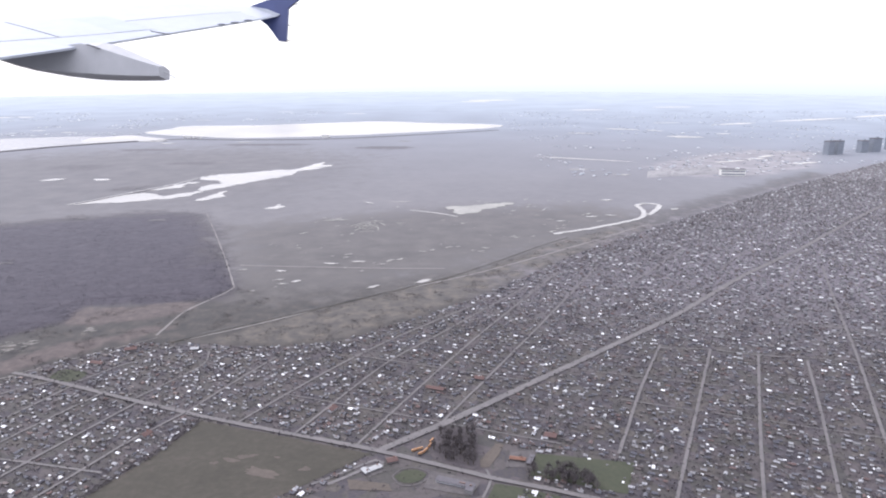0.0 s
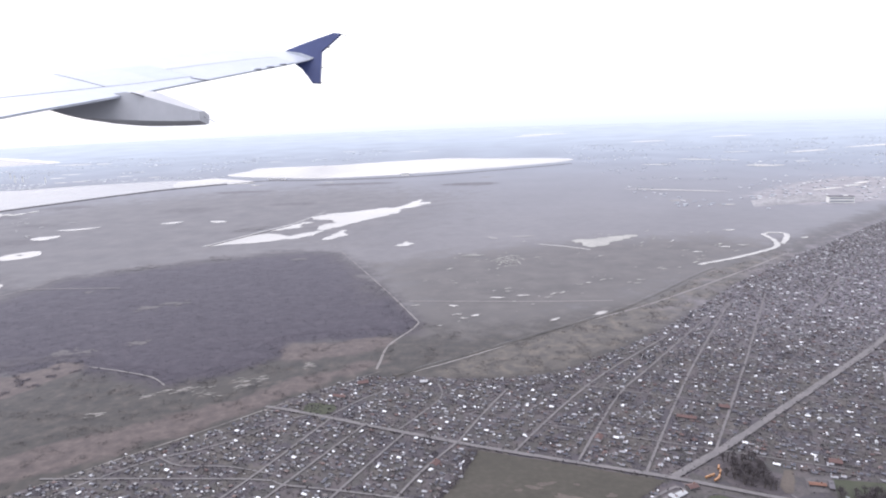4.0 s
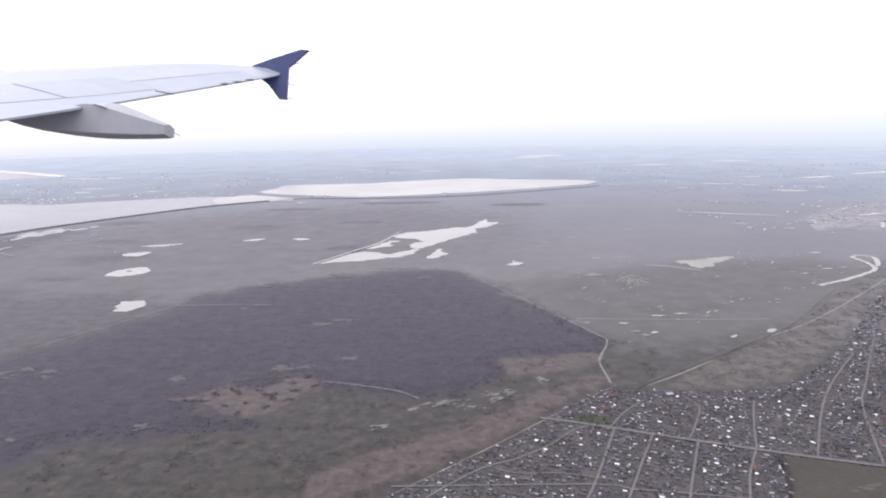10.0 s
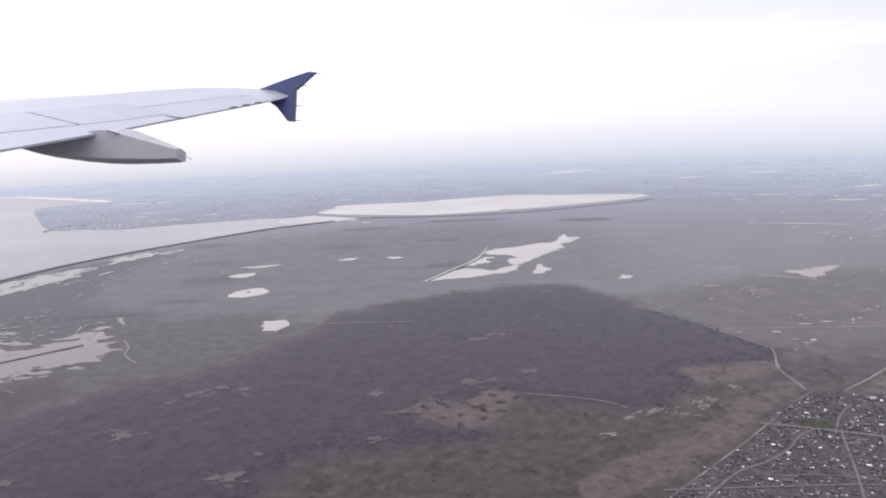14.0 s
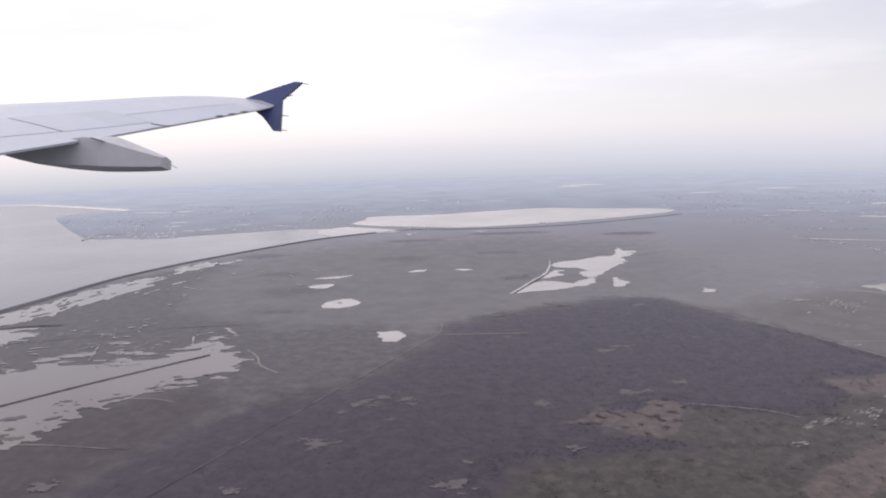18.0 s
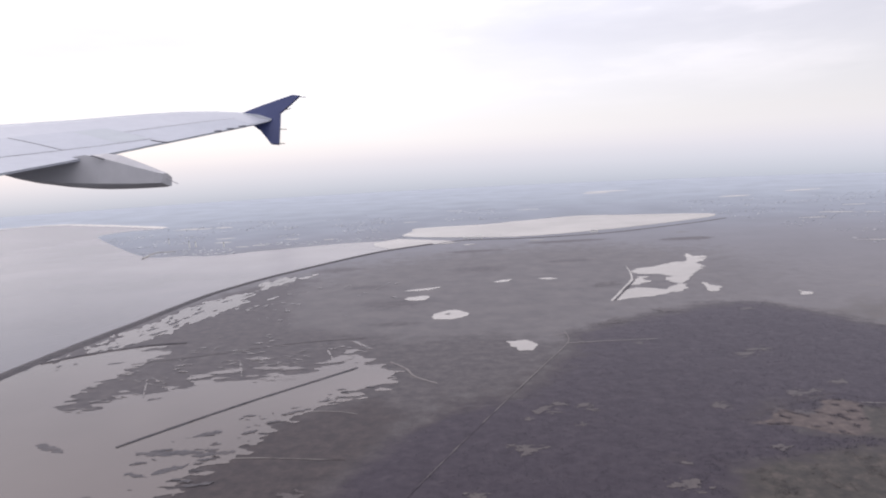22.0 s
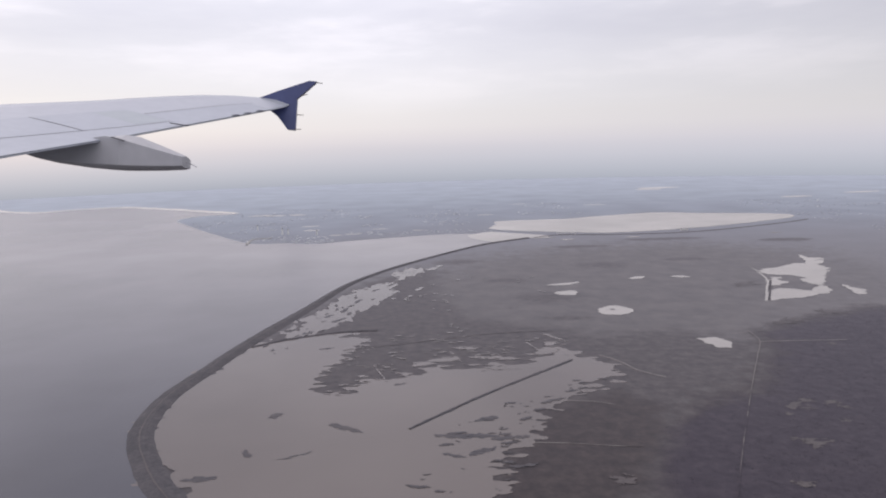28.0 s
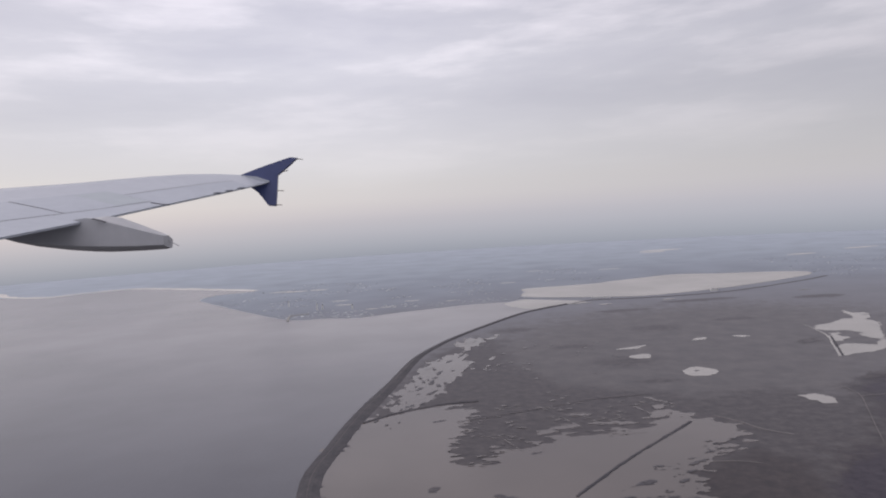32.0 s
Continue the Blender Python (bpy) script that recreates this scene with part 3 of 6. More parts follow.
def field_sheet(name, border, step, z, material, ragged, grain, label, category, fray=0.7):
    """A flat sheet inside a border, with fingers, inlets and islands along its edge. grain: the noise's size along x and y; a low fray breaks the edge up."""
    border = [tuple(p) for p in border]
    room = ragged
    x0, x1 = min(p[0] for p in border) - room, max(p[0] for p in border) + room
    y0, y1 = min(p[1] for p in border) - room, max(p[1] for p in border) + room
    xs, ys = np.arange(x0, x1 + step, step), np.arange(y0, y1 + step, step)
    gx, gy = (a.ravel() for a in np.meshgrid(xs, ys, indexing="ij"))
    f = depth_in(gx, gy, border)
    close = np.abs(f) < ragged * 1.2
    for k in np.nonzero(close)[0]:
        f[k] += ragged * 1.5 * noise.fractal(Vector((gx[k] / grain[0], gy[k] / grain[1], z * 50)), fray, 2.1, 4 if fray > 0.5 else 6)
    f = f.reshape(len(xs), len(ys))
    verts, faces, seen = [], [], {}

    def corner(i, j):
        if (i, j) not in seen:
            seen[i, j] = len(verts)
            verts.append((xs[i], ys[j], z))
        return seen[i, j]

    def cross(a, b):
        key = (min(a, b), max(a, b))
        if key not in seen:
            t = f[a] / (f[a] - f[b])
            seen[key] = len(verts)
            verts.append((xs[a[0]] + t * (xs[b[0]] - xs[a[0]]), ys[a[1]] + t * (ys[b[1]] - ys[a[1]]), z))
        return seen[key]

    pos = f > 0
    some = pos[:-1, :-1] | pos[1:, :-1] | pos[1:, 1:] | pos[:-1, 1:]
    for i, j in zip(*np.nonzero(some)):
        i, j = int(i), int(j)
        ring, face = ((i, j), (i + 1, j), (i + 1, j + 1), (i, j + 1)), []
        for a, b in zip(ring, ring[1:] + ring[:1]):
            if pos[a]:
                face.append(corner(*a))
            if pos[a] != pos[b]:
                face.append(cross(a, b))
        if len(face) > 2:
            faces.append(face)
    ob = mesh_object(name, verts, faces, material)
    if material == LAND:
        set_land(ob)
    return tagged(ob, label, category, kind="structure")


def strewn(count, border, l0, l1, thin, turn, rng, cover=None):
    """Rows for patches() spread over a border, more of them where a slow noise is high."""
    x0, x1 = min(p[0] for p in border), max(p[0] for p in border)
    y0, y1 = min(p[1] for p in border), max(p[1] for p in border)
    x, y = rng.uniform(x0, x1, count * 8), rng.uniform(y0, y1, count * 8)
    ok = inside(x, y, border)
    if cover:
        ok &= np.array([noise.noise(Vector((a / cover, b / cover, 4.0))) for a, b in zip(x, y)]) > 0.05
    x, y = x[ok][:count], y[ok][:count]
    n = len(x)
    l = l0 + (l1 - l0) * rng.random(n) ** 2.5
    return list(zip(x, y, l, l * rng.uniform(thin * 0.6, thin * 1.4, n), turn + rng.normal(0, 14, n)))


# ---- ground ----
def ground_height(r):
    return -0.00009 * max(0.0, r - 700) ** 2


def even_rings(rings, seg):
    verts, faces = [], []
    for r in rings:
        for k in range(seg):
            a = 2 * math.pi * k / seg
            verts.append((r * math.cos(a), r * math.sin(a), ground_height(r)))
    for j in range(len(rings) - 1):
        for k in range(seg):
            a, b = j * seg + k, j * seg + (k + 1) % seg
            faces.append((a, a + seg, b + seg, b))
    return verts, faces


FOREST = [(-68, 46), (-66, 62), (-62, 74), (-57, 86), (-50, 96), (-40, 98), (-33, 109), (-25, 122), (-24, 132), (-9, 141), (6, 148), (14, 152), (27, 152), (34, 141), (39, 130), (46, 111), (50.4, 101),
          (48, 96), (44.4, 94.7), (39, 93.8), (33.4, 93.6), (34.5, 89), (29.4, 84.6), (26.9, 81.7), (21.3, 80.4), (10.5, 84.6), (4, 86), (-4, 82), (-4, 77.5), (2, 74.5), (6, 73), (-9, 71), (-18, 69), (-21, 60), (-26, 46)]
FRINGE = [(-92, 40), (-90, 58), (-80, 80), (-62, 104), (-40, 112), (-26, 128), (0, 146), (24, 152), (38, 128), (46, 106), (62, 98), (52, 86), (34, 70), (20, 40)]
ROUGH = [(-30, 38), (-24, 62), (-10, 76), (12, 90), (30, 92), (46, 100), (50, 104), (66, 104), (84, 112), (108, 138), (124, 150), (150, 174), (184, 204), (188, 198), (156, 170), (128, 141), (104, 112), (80, 86), (60, 72), (36, 64), (24, 52), (14, 38)]
PASTURE = [(-20, 40), (-20, 60), (-17, 69), (-9, 71), (6, 73), (9.5, 84), (21, 80), (27, 81.5), (29.4, 84.4), (34.6, 88.8), (33.6, 93.4), (39, 93.6), (44.4, 94.5), (48, 95.8), (51, 101), (60, 96), (51, 84), (45, 82), (38, 76), (27, 65), (20, 58), (16, 50), (10, 40)]
CLEARING = [(-9.4, 81), (-6, 82), (-4.6, 83.7), (-2.8, 85.7), (0, 83), (3, 84.7), (4.3, 88), (7.3, 88.1), (9.2, 85.5), (4.5, 76.7), (1.8, 75.6), (-0.5, 76.6), (-3.1, 79.6), (-6, 80)]
REED_BANDS = [[(13, 57), (19, 60.5), (26, 65.5), (33, 71), (38, 77), (44, 83), (47.5, 86.5), (44, 86.5), (38, 82), (31, 75.5), (24, 70.5), (17, 66), (12, 62)], [(33.5, 87), (33, 93.5), (40, 93.8), (47.5, 96), (48, 92), (42, 88.4)]]
SCRUB_PTS = [(53, 82), (62, 81.5), (68, 83), (77, 91), (86, 100), (104, 121), (122, 139), (118, 142), (100, 126), (84, 108), (70, 97), (58, 87.5)]
FALLOW = [[(49, 99), (58, 97), (68, 100), (80, 107), (104, 128), (122, 146), (112, 158), (82, 156), (54, 146), (38, 138), (45, 113)]]
REEDY = [(-139, 84), (-138, 108), (-131, 140), (-124, 170), (-110, 205), (-98, 222), (-90, 215), (-92, 180), (-84, 150), (-62, 138), (-52, 124), (-50, 104), (-62, 90), (-80, 60), (-120, 50), (-132, 66)]
WET = [(-128, 90), (-120, 160), (-104, 205), (-80, 236), (-40, 262), (10, 268), (48, 238), (46, 196), (30, 160), (0, 150), (-22, 118), (-44, 84), (-80, 80)]
BETWEEN = [(-57, 108), (-64, 101), (-74, 92), (-76, 84), (-81, 76), (-83, 70), (-88, 58), (-90, 44), (-58, 44), (-59, 62), (-60, 72), (-56, 86), (-49, 97), (-40, 97), (-34, 108), (-44, 112)]
HAZED_PLOTS = [(90, 100), (120, 90), (170, 84), (260, 150), (290, 236), (222, 224), (160, 174), (122, 138)]


def oval(x, y, l, b):
    return [(x + l * math.cos(a * 0.7854), y + b * math.sin(a * 0.7854)) for a in range(8)]


REED_BEDS = [(-61, 170.5, 8, 6), (-33.6, 218, 9, 5), (-70, 196, 7, 3), (-2, 226, 9, 3), (-60, 148, 6, 2), (-84, 232, 8, 4), (56, 267, 12, 5), (8, 278, 20, 4), (-32, 262, 12, 4)]
RUSSET = [(-75, 92), (-61, 98), (-56, 91), (-62, 77), (-70, 64), (-74, 50), (-92, 48), (-88, 62), (-83, 74), (-79, 84)]
GLADES = [(-10.2, 87.6, 1.6), (4.4, 111, 2.2), (2.8, 91.1, 1.7), (5.7, 91.3, 1.2), (11.4, 94.5, 1.4), (8.1, 113.4, 2.0), (-35.6, 90.2, 1.9), (-33, 92.3, 1.3), (-29.6, 91, 1.2), (-31.7, 84, 1.0), (-38.8, 87, 0.8), (-24.1, 65.6, 2.0),
          (-40.6, 77, 2.2), (-9.1, 73.4, 1.1), (-22, 70.7, 0.7), (-11.5, 139, 2.6), (3, 147, 2.6), (21.5, 144.4, 1.8), (-9.6, 140.6, 2.0), (-11.3, 121.6, 1.0), (-28.8, 89, 0.9), (-69.8, 68.4, 1.6), (-28, 59, 1.4), (-48, 66, 1.2)]
COVERS["meadow"] += [(WET, 85.0), (FRINGE, 14.0)]
COVERS["marsh"] += [(oval(*row), row[3] * 2.6) for row in REED_BEDS]
COVERS["grass"] += [(ROUGH, 14.0), (PASTURE, 4.0)]
COVERS["fallow"] += [(FALLOW[0], 26.0)]
COVERS["marsh"] += [(REEDY, 16.0), (BETWEEN, 12.0), ([(-72, 130), (-42, 136), (-24, 124), (-34, 106), (-50, 98), (-62, 108)], 20.0)]
WORKS = [(140, 215), (166.8, 242), (190.7, 257), (208.7, 248.5), (190, 214), (166, 197), (150, 196)]
COVERS["yard"] += [(WORKS, 12.0)]
COVERS["scrub"] += [(SCRUB_PTS, 3.0)]
COVERS["plots"] += [(HAZED_PLOTS, 30.0)]
COVERS["floor"] += [(FOREST, 14.0, 3.0), ([(-68, 46), (-66, 62), (-62, 74), (-57, 84), (-50, 90), (-40, 88), (-28, 80), (-20, 70), (-26, 46)], 7.0), ([(-38, 50), (-30, 66), (-16, 78), (6, 90), (22, 98), (36, 108), (44, 116)] + FOREST[16:], 7.0)]
COVERS["russet"] += [(FOREST, 12.0), ([(-54, 84), (-48, 97), (-40, 99), (-33, 110), (-25, 122), (-18, 118), (-22, 104), (-30, 92), (-40, 82)], 18.0)]
COVERS["reed"] += [(CLEARING, 3.2)] + [(band, 5.0) for band in REED_BANDS]
COVERS["russet"] += [(RUSSET, 10.0)]

# a fine sheet near by, coarse rings out to the horizon
verts, faces = even_rings([0, 20, 45, 70, 100, 140, 190, 250, 300, 340, 380, 420, 460, 500, 540, 580, 620, 660, 700, 740, 780, 820, 860, 900, 960, 1040, 1150, 1300, 1600, 2000, 2500], 128)
verts = [(x, y, z if math.hypot(x, y) > 310 else -0.03) for x, y, z in verts]
cx, cy = np.arange(-150, 216, 1.0), np.arange(36, 262, 1.0)
n, first = len(cy), len(verts)
verts += [(a, b, 0.0) for a in cx.tolist() for b in cy.tolist()]
faces += [(first + i * n + j, first + (i + 1) * n + j, first + (i + 1) * n + j + 1, first + i * n + j + 1) for i in range(len(cx) - 1) for j in range(n - 1)]
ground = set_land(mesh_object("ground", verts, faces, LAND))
tagged(ground, "grey-brown winter plain of wet meadow running to the horizon", "ground", kind="structure")

BANK = [(-95, 33), (-116, 55), (-126, 67.7), (-129.8, 72.8), (-133.3, 78.6), (-135.3, 82.2), (-137.2, 87), (-138.4, 92.6), (-138.8, 97.6), (-138.8, 103), (-138, 108.7), (-136.5, 116.6), (-134.8, 127), (-131.6, 142.6), (-126.2, 164.8), (-119.8, 193.2), (-113, 210.4), (-105, 225.7), (-89, 250.2), (-70.5, 274.6), (-49, 291.2)]
BAY = BANK + [(-48, 295), (-60, 306), (-80, 312), (-97, 309), (-126, 299), (-145, 290), (-160, 295), (-177, 297), (-208, 340), (-241, 391), (-252, 412), (-247, 435), (-226, 449),
       (-270, 484), (-340, 528), (-390, 500), (-440, 522), (-500, 580), (-640, 640), (-690, 400), (-600, 0), (-300, -150), (-120, -80)]
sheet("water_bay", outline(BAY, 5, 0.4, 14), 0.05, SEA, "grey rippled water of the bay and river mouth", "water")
FAR_SHORE = [(-252, 414), (-241, 391), (-208, 340), (-177, 297), (-160, 295), (-145, 290), (-126, 299), (-97, 309), (-60, 320), (-58, 352), (-32, 362), (4, 378), (40, 393), (84, 376),
             (102, 357), (124, 372), (150, 400), (110, 450), (20, 490), (-100, 510), (-200, 500), (-226, 455)]
field_sheet("far_shore_land", FAR_SHORE, 3.0, 0.03, LAND, 2.0, (20, 20), "wooded far shore with scattered town roofs, hazed blue-grey in its colour", "land")
LAKE_PTS = [(-57.8, 361.5), (-49.4, 364), (-33.8, 365.5), (-18.2, 366.5), (4, 376), (40, 389), (64, 380), (90, 372), (108, 361), (100, 345), (77, 331), (50, 318), (25, 309), (-4, 302), (-20.7, 305.2), (-36.5, 311.7), (-50.1, 317.7), (-63.1, 329.8), (-62.1, 338.6), (-58.5, 348.5)]
sheet("water_lake", outline(LAKE_PTS, 4, 1.0, 9), 0.07, LAKE, "long pale lake reflecting the white sky", "lake")
INLET = [(-76, 300), (-71, 311.7), (-63.7, 317.8), (-60.7, 314.7), (-49.6, 307.2), (-38.5, 296.5), (-46.3, 291.5), (-58.3, 287), (-66, 281)]
sheet("water_channel", outline(INLET, 3, 0.8, 8), 0.065, LAKE, "narrow pale channel joining the lake and the river", "water")
ribbon("spit", [(-226, 452), (-256, 476), (-300, 508), (-342, 532), (-373, 520), (-392, 502), (-432, 522), (-470, 566), (-560, 620)],
       [(-3.2, 0.06), (-2, 0.16), (2, 0.16), (3.4, 0.06)], WHITE_SAND, 6, 0.9, "pale sand spit along the far coast", "beach")

forest_edge = outline(FOREST, 1.5, 1.6, 5)
for name, border, z, lab, cat in ([("forest_floor", FOREST, 0.012, "dark leafless woodland floor", "ground"), ("woodland_fringe", FRINGE, 0.003, "dull brown undergrowth round the woods", "ground"),
                                   ("rough_ground", ROUGH, 0.004, "mottled grey-brown rough ground", "ground"), ("pasture", PASTURE, 0.008, "rough grey-green winter pasture beside the woods", "field"),
                                   ("clearing", CLEARING, 0.022, "pinkish-brown dry reed clearing in the woods", "field"), ("scrub", SCRUB_PTS, 0.013, "tan scrubland with dark bushes between village and canal", "field"),
                                   ("marsh_land", REEDY, 0.006, "dark brown reed marsh behind the bank", "marsh"), ("marsh_meadow", WET, 0.002, "brown wet meadow between marsh and plain", "meadow"),
                                   ("marsh_scrub", BETWEEN, 0.009, "dark brown scrub between marsh and woods", "field"), ("works_yard", WORKS, 0.0065, "pale bare ground of a works yard", "yard")]
                                  + [("reed_band", band, 0.016 + 0.001 * k, "brown band of dry reeds on the pasture", "field") for k, band in enumerate(REED_BANDS)]
                                  + [("fallow_field", band, 0.0105 + 0.0005 * k, "reddish-brown fallow field on the plain", "field") for k, band in enumerate(FALLOW)]
                                  + [("reed_bed", oval(*row), 0.005 + 0.0001 * k, "dark stand of reeds on the wet meadow", "reeds") for k, row in enumerate(REED_BEDS)]):
    field_sheet(name, border, 0.9 if name in ("marsh_land", "marsh_meadow", "rough_ground", "woodland_fringe") else 0.35 if name == "clearing" else 0.6, z, LAND, 0.6, (3, 2), lab, cat)
MARSH = [(-117, 55), (-126, 67.7), (-133.3, 78.6), (-137, 87), (-138.4, 95), (-138.6, 103), (-136.5, 116), (-134.3, 126), (-131, 134), (-123, 137), (-114, 139.5), (-108, 135), (-110, 123), (-114.5, 110), (-112, 100), (-107.5, 103),
         (-105, 109), (-100, 108), (-94, 113.5), (-84, 112), (-76, 115), (-71, 121), (-67, 125), (-63, 118), (-57, 109), (-64, 102), (-75, 93), (-77, 84), (-81.5, 77), (-84, 71), (-88, 62), (-98, 50), (-112, 48)]
field_sheet("flooded_marsh", MARSH, 0.33, 0.06, FLOOD, 2.6, (5.5, 2.0), "shallow muddy flood water over the marsh", "water")
LAGOON = [(-128, 136), (-126, 147), (-122, 166), (-115, 189), (-104, 200), (-104, 178), (-110.5, 162), (-115, 146), (-122, 138)]
field_sheet("lagoon", LAGOON, 0.4, 0.061, FLOOD, 2.2, (3.0, 5.0), "shallow lagoon behind the sea bank", "water")
field_sheet("lagoon", [(-107, 211), (-101, 222), (-96, 220), (-97, 210), (-104, 202)], 0.4, 0.062, FLOOD, 2.0, (3, 4), "small ragged lagoon behind the sea bank", "water")
for k, (pts, frayed) in enumerate((([(-5.4, 160.6), (-1.4, 168.2), (1.6, 172.3), (5.1, 174.0), (8.8, 172.5), (12.5, 169.6), (13.1, 166.9), (9.9, 164.5), (4.6, 162.0), (-0.6, 161.3), (-4.3, 159.5)], 0.5),
                                    ([(4.4, 177.6), (7.6, 185.8), (10.3, 189.2), (14.3, 189.5), (11.4, 186.6), (10.7, 184.8), (12.6, 182.6), (11.2, 180.7), (6.8, 178.0)], 0.8),
                                    ([(10.5, 198.2), (15.0, 203.5), (22.1, 206.5), (30.0, 211.7), (35.2, 210.6), (36.1, 201.9), (29.6, 192.9), (23.2, 183.1), (18.6, 175.5), (16.4, 180.8), (17.1, 185.2), (20.1, 187.4), (17.4, 192.3), (11.9, 194.4)], 0.6),
                                    ([(10.9, 168.6), (13.9, 172.2), (17.7, 176.6), (19.2, 175.4), (18.2, 170.9), (15.3, 167.0), (12.7, 165.3)], 0.5),
                                    ([(30.6, 208.1), (35.2, 214.1), (40.4, 216.6), (43.3, 217.4), (40.9, 212.9), (35.6, 208.5)], 0.5),
                                    ([(35.2, 214.1), (38.9, 226.8), (41.1, 229.5), (40.4, 221.8), (44.4, 221.7), (43.3, 217.4), (38.9, 215.4)], 0.8),
                                    ([(21.6, 166.8), (24.3, 176.7), (25.2, 176.7), (24.9, 173.4), (26.9, 169.0), (23.1, 164.0), (21.3, 163.9)], 0.4),
                                    ([(-36.8, 128), (-32.5, 128.6), (-30.8, 124.9), (-32.3, 120.5), (-35.2, 121)], 0.5),
                                    ([(39.8, 155.4), (41.4, 157), (42.4, 159.5), (43.9, 157.9), (43.3, 154.2)], 0.7))):
    field_sheet("pond", pts, 0.3, 0.06 + 0.0003 * k, LAKE, frayed, (4, 2), "pale flooded pond on the plain", "pond")
ribbon("pond_ditch", [(-5.9, 159.7), (-2.0, 167.2), (2.2, 175.5), (7.3, 185.4), (10.6, 197), (12.8, 208.5)], [(-0.3, 0.066), (0.3, 0.066)], LAKE, 1.0, 0.3, "straight pale ditch beside the pond", "ditch", taper=((0.0, 1.0), (0.6, 1.0), (1.0, 0.3)))
ribbon("pond_bank", [(-4.6, 160.6), (-0.7, 168), (3.3, 175.8), (8.2, 185.2)], [(-0.3, 0.07), (-0.1, 0.16), (0.1, 0.16), (0.3, 0.07)], DIKE, 1.0, 0.3, "thin dark bank beside the ditch", "embankment")
field_sheet("dry_pan", [(-6, 179), (-2, 182), (3.4, 185), (2, 181), (-2, 178.4)], 0.25, 0.052, GLADE, 1.2, (3, 1.4), "faint pale silt left of a dried puddle", "field", 0.45)
for pts, lab in (([(-50.8, 156), (-47, 159), (-44, 158), (-42.6, 153), (-46.8, 149.4), (-51.3, 151)], "pale pond with a small islet"),
                 ([(-58.3, 176.6), (-52.3, 178.8), (-52.8, 173), (-57.4, 173.5)], "small square pond"),
                 ([(-59, 187), (-48.3, 190.4), (-53, 186)], "narrow pale pond"),
                 ([(-32.1, 193.4), (-29, 196.2), (-26.5, 195.8), (-29, 192.6)], "small narrow pond"),
                 ([(-18.3, 195.6), (-15, 196), (-12.9, 193.8), (-16, 192.8)], "small narrow pond")):
    sheet("pond", outline(pts, 0.6, 0.5, 2), 0.06, LAKE, lab, "pond")
field_sheet("dry_pan", [(79.4, 156.6), (88, 159.4), (96.7, 161.9), (89.7, 154.8), (83, 148.4)], 0.4, 0.05, PAN, 0.9, (4, 2), "pale dried-out pan on the plain", "field", 0.5)
ribbon("pan_ditch", [(72.2, 153.2), (77.7, 150.5), (82.5, 146.7)], [(-0.25, 0.056), (0.25, 0.056)], LAKE, 1.0, 0.5, "narrow pale ditch below the pan", "ditch")
for k, (x, y, turn_of) in enumerate(((62.5, 139.5, 40), (64, 141.5, 35), (66.2, 142.6, 0), (67.5, 140.2, -60), (67, 136.5, -80), (65.2, 134.2, 10), (63.4, 136, 60), (65, 138.6, 20))):
    c, d = math.cos(radians(turn_of)), math.sin(radians(turn_of))
    ribbon("old_trench", [(x - 1.3 * c, y - 1.3 * d), (x, y + 0.3), (x + 1.3 * c, y + 1.3 * d)], [(-0.12, 0.05 + 0.001 * k), (0.12, 0.05 + 0.001 * k)], PAN, 0.5, 0.6, "pale outline of an old trench on the plain", "trench")

PENINSULA = [(-115.5, 107), (-113, 116), (-110, 125), (-108.5, 131), (-101, 136), (-91, 134), (-79, 136), (-68, 130), (-71, 124), (-76, 118), (-83, 116.5), (-88, 113.6), (-92, 116.5), (-97, 112), (-101, 110.5), (-104, 105), (-109, 100), (-113, 101)]
mr = np.random.default_rng(3)
LONG_POOLS = [(-91, 118, 3.2, 0.9, 8), (-86, 125.5, 2.8, 0.6, -6), (-81, 118.5, 5.2, 0.7, -12), (-95, 116, 2.6, 1.0, 20), (-80, 112.2, 3.6, 0.7, -14), (-70, 122, 3.4, 1.3, 55), (-66.5, 131.5, 4.4, 0.35, -57), (-68, 127, 2, 0.8, 50), (-103, 111, 5.2, 0.16, -72), (-88.4, 119.5, 5.4, 0.16, -74), (-72.4, 126, 3.7, 0.18, -73), (-93, 219, 2.6, 1.2, 60), (-90.5, 224, 2.0, 0.8, 60), (-101, 214, 3.4, 0.8, 55), (-97, 186, 3.2, 0.5, 70), (-100, 175, 3, 0.4, 72)]
for k, (x, y, l, b, a) in enumerate(LONG_POOLS):
    c, d = math.cos(radians(a)), math.sin(radians(a))
    b *= 1.5 if b > 0.3 else 1.0
    ring = [(x + l * p * c - b * q * d, y + l * p * d + b * q * c) for p, q in oval(0, 0, 1.0, 1.0)]
    field_sheet("marsh_pool", ring, 0.12, 0.084 + 0.0004 * k, FLOOD, min(b * 0.9, 0.6), (2.2, 0.7), "long shallow pool among the reeds", "pool", 0.5)
patches("marsh_pools", strewn(320, PENINSULA, 0.12, 1.0, 0.3, -8, mr, 7) + strewn(130, [(-104, 128), (-60, 128), (-60, 200), (-100, 215)], 0.15, 0.9, 0.4, -5, mr, 12), 0.088, FLOOD,
        "long shallow pools among the reeds", "pools", 1)
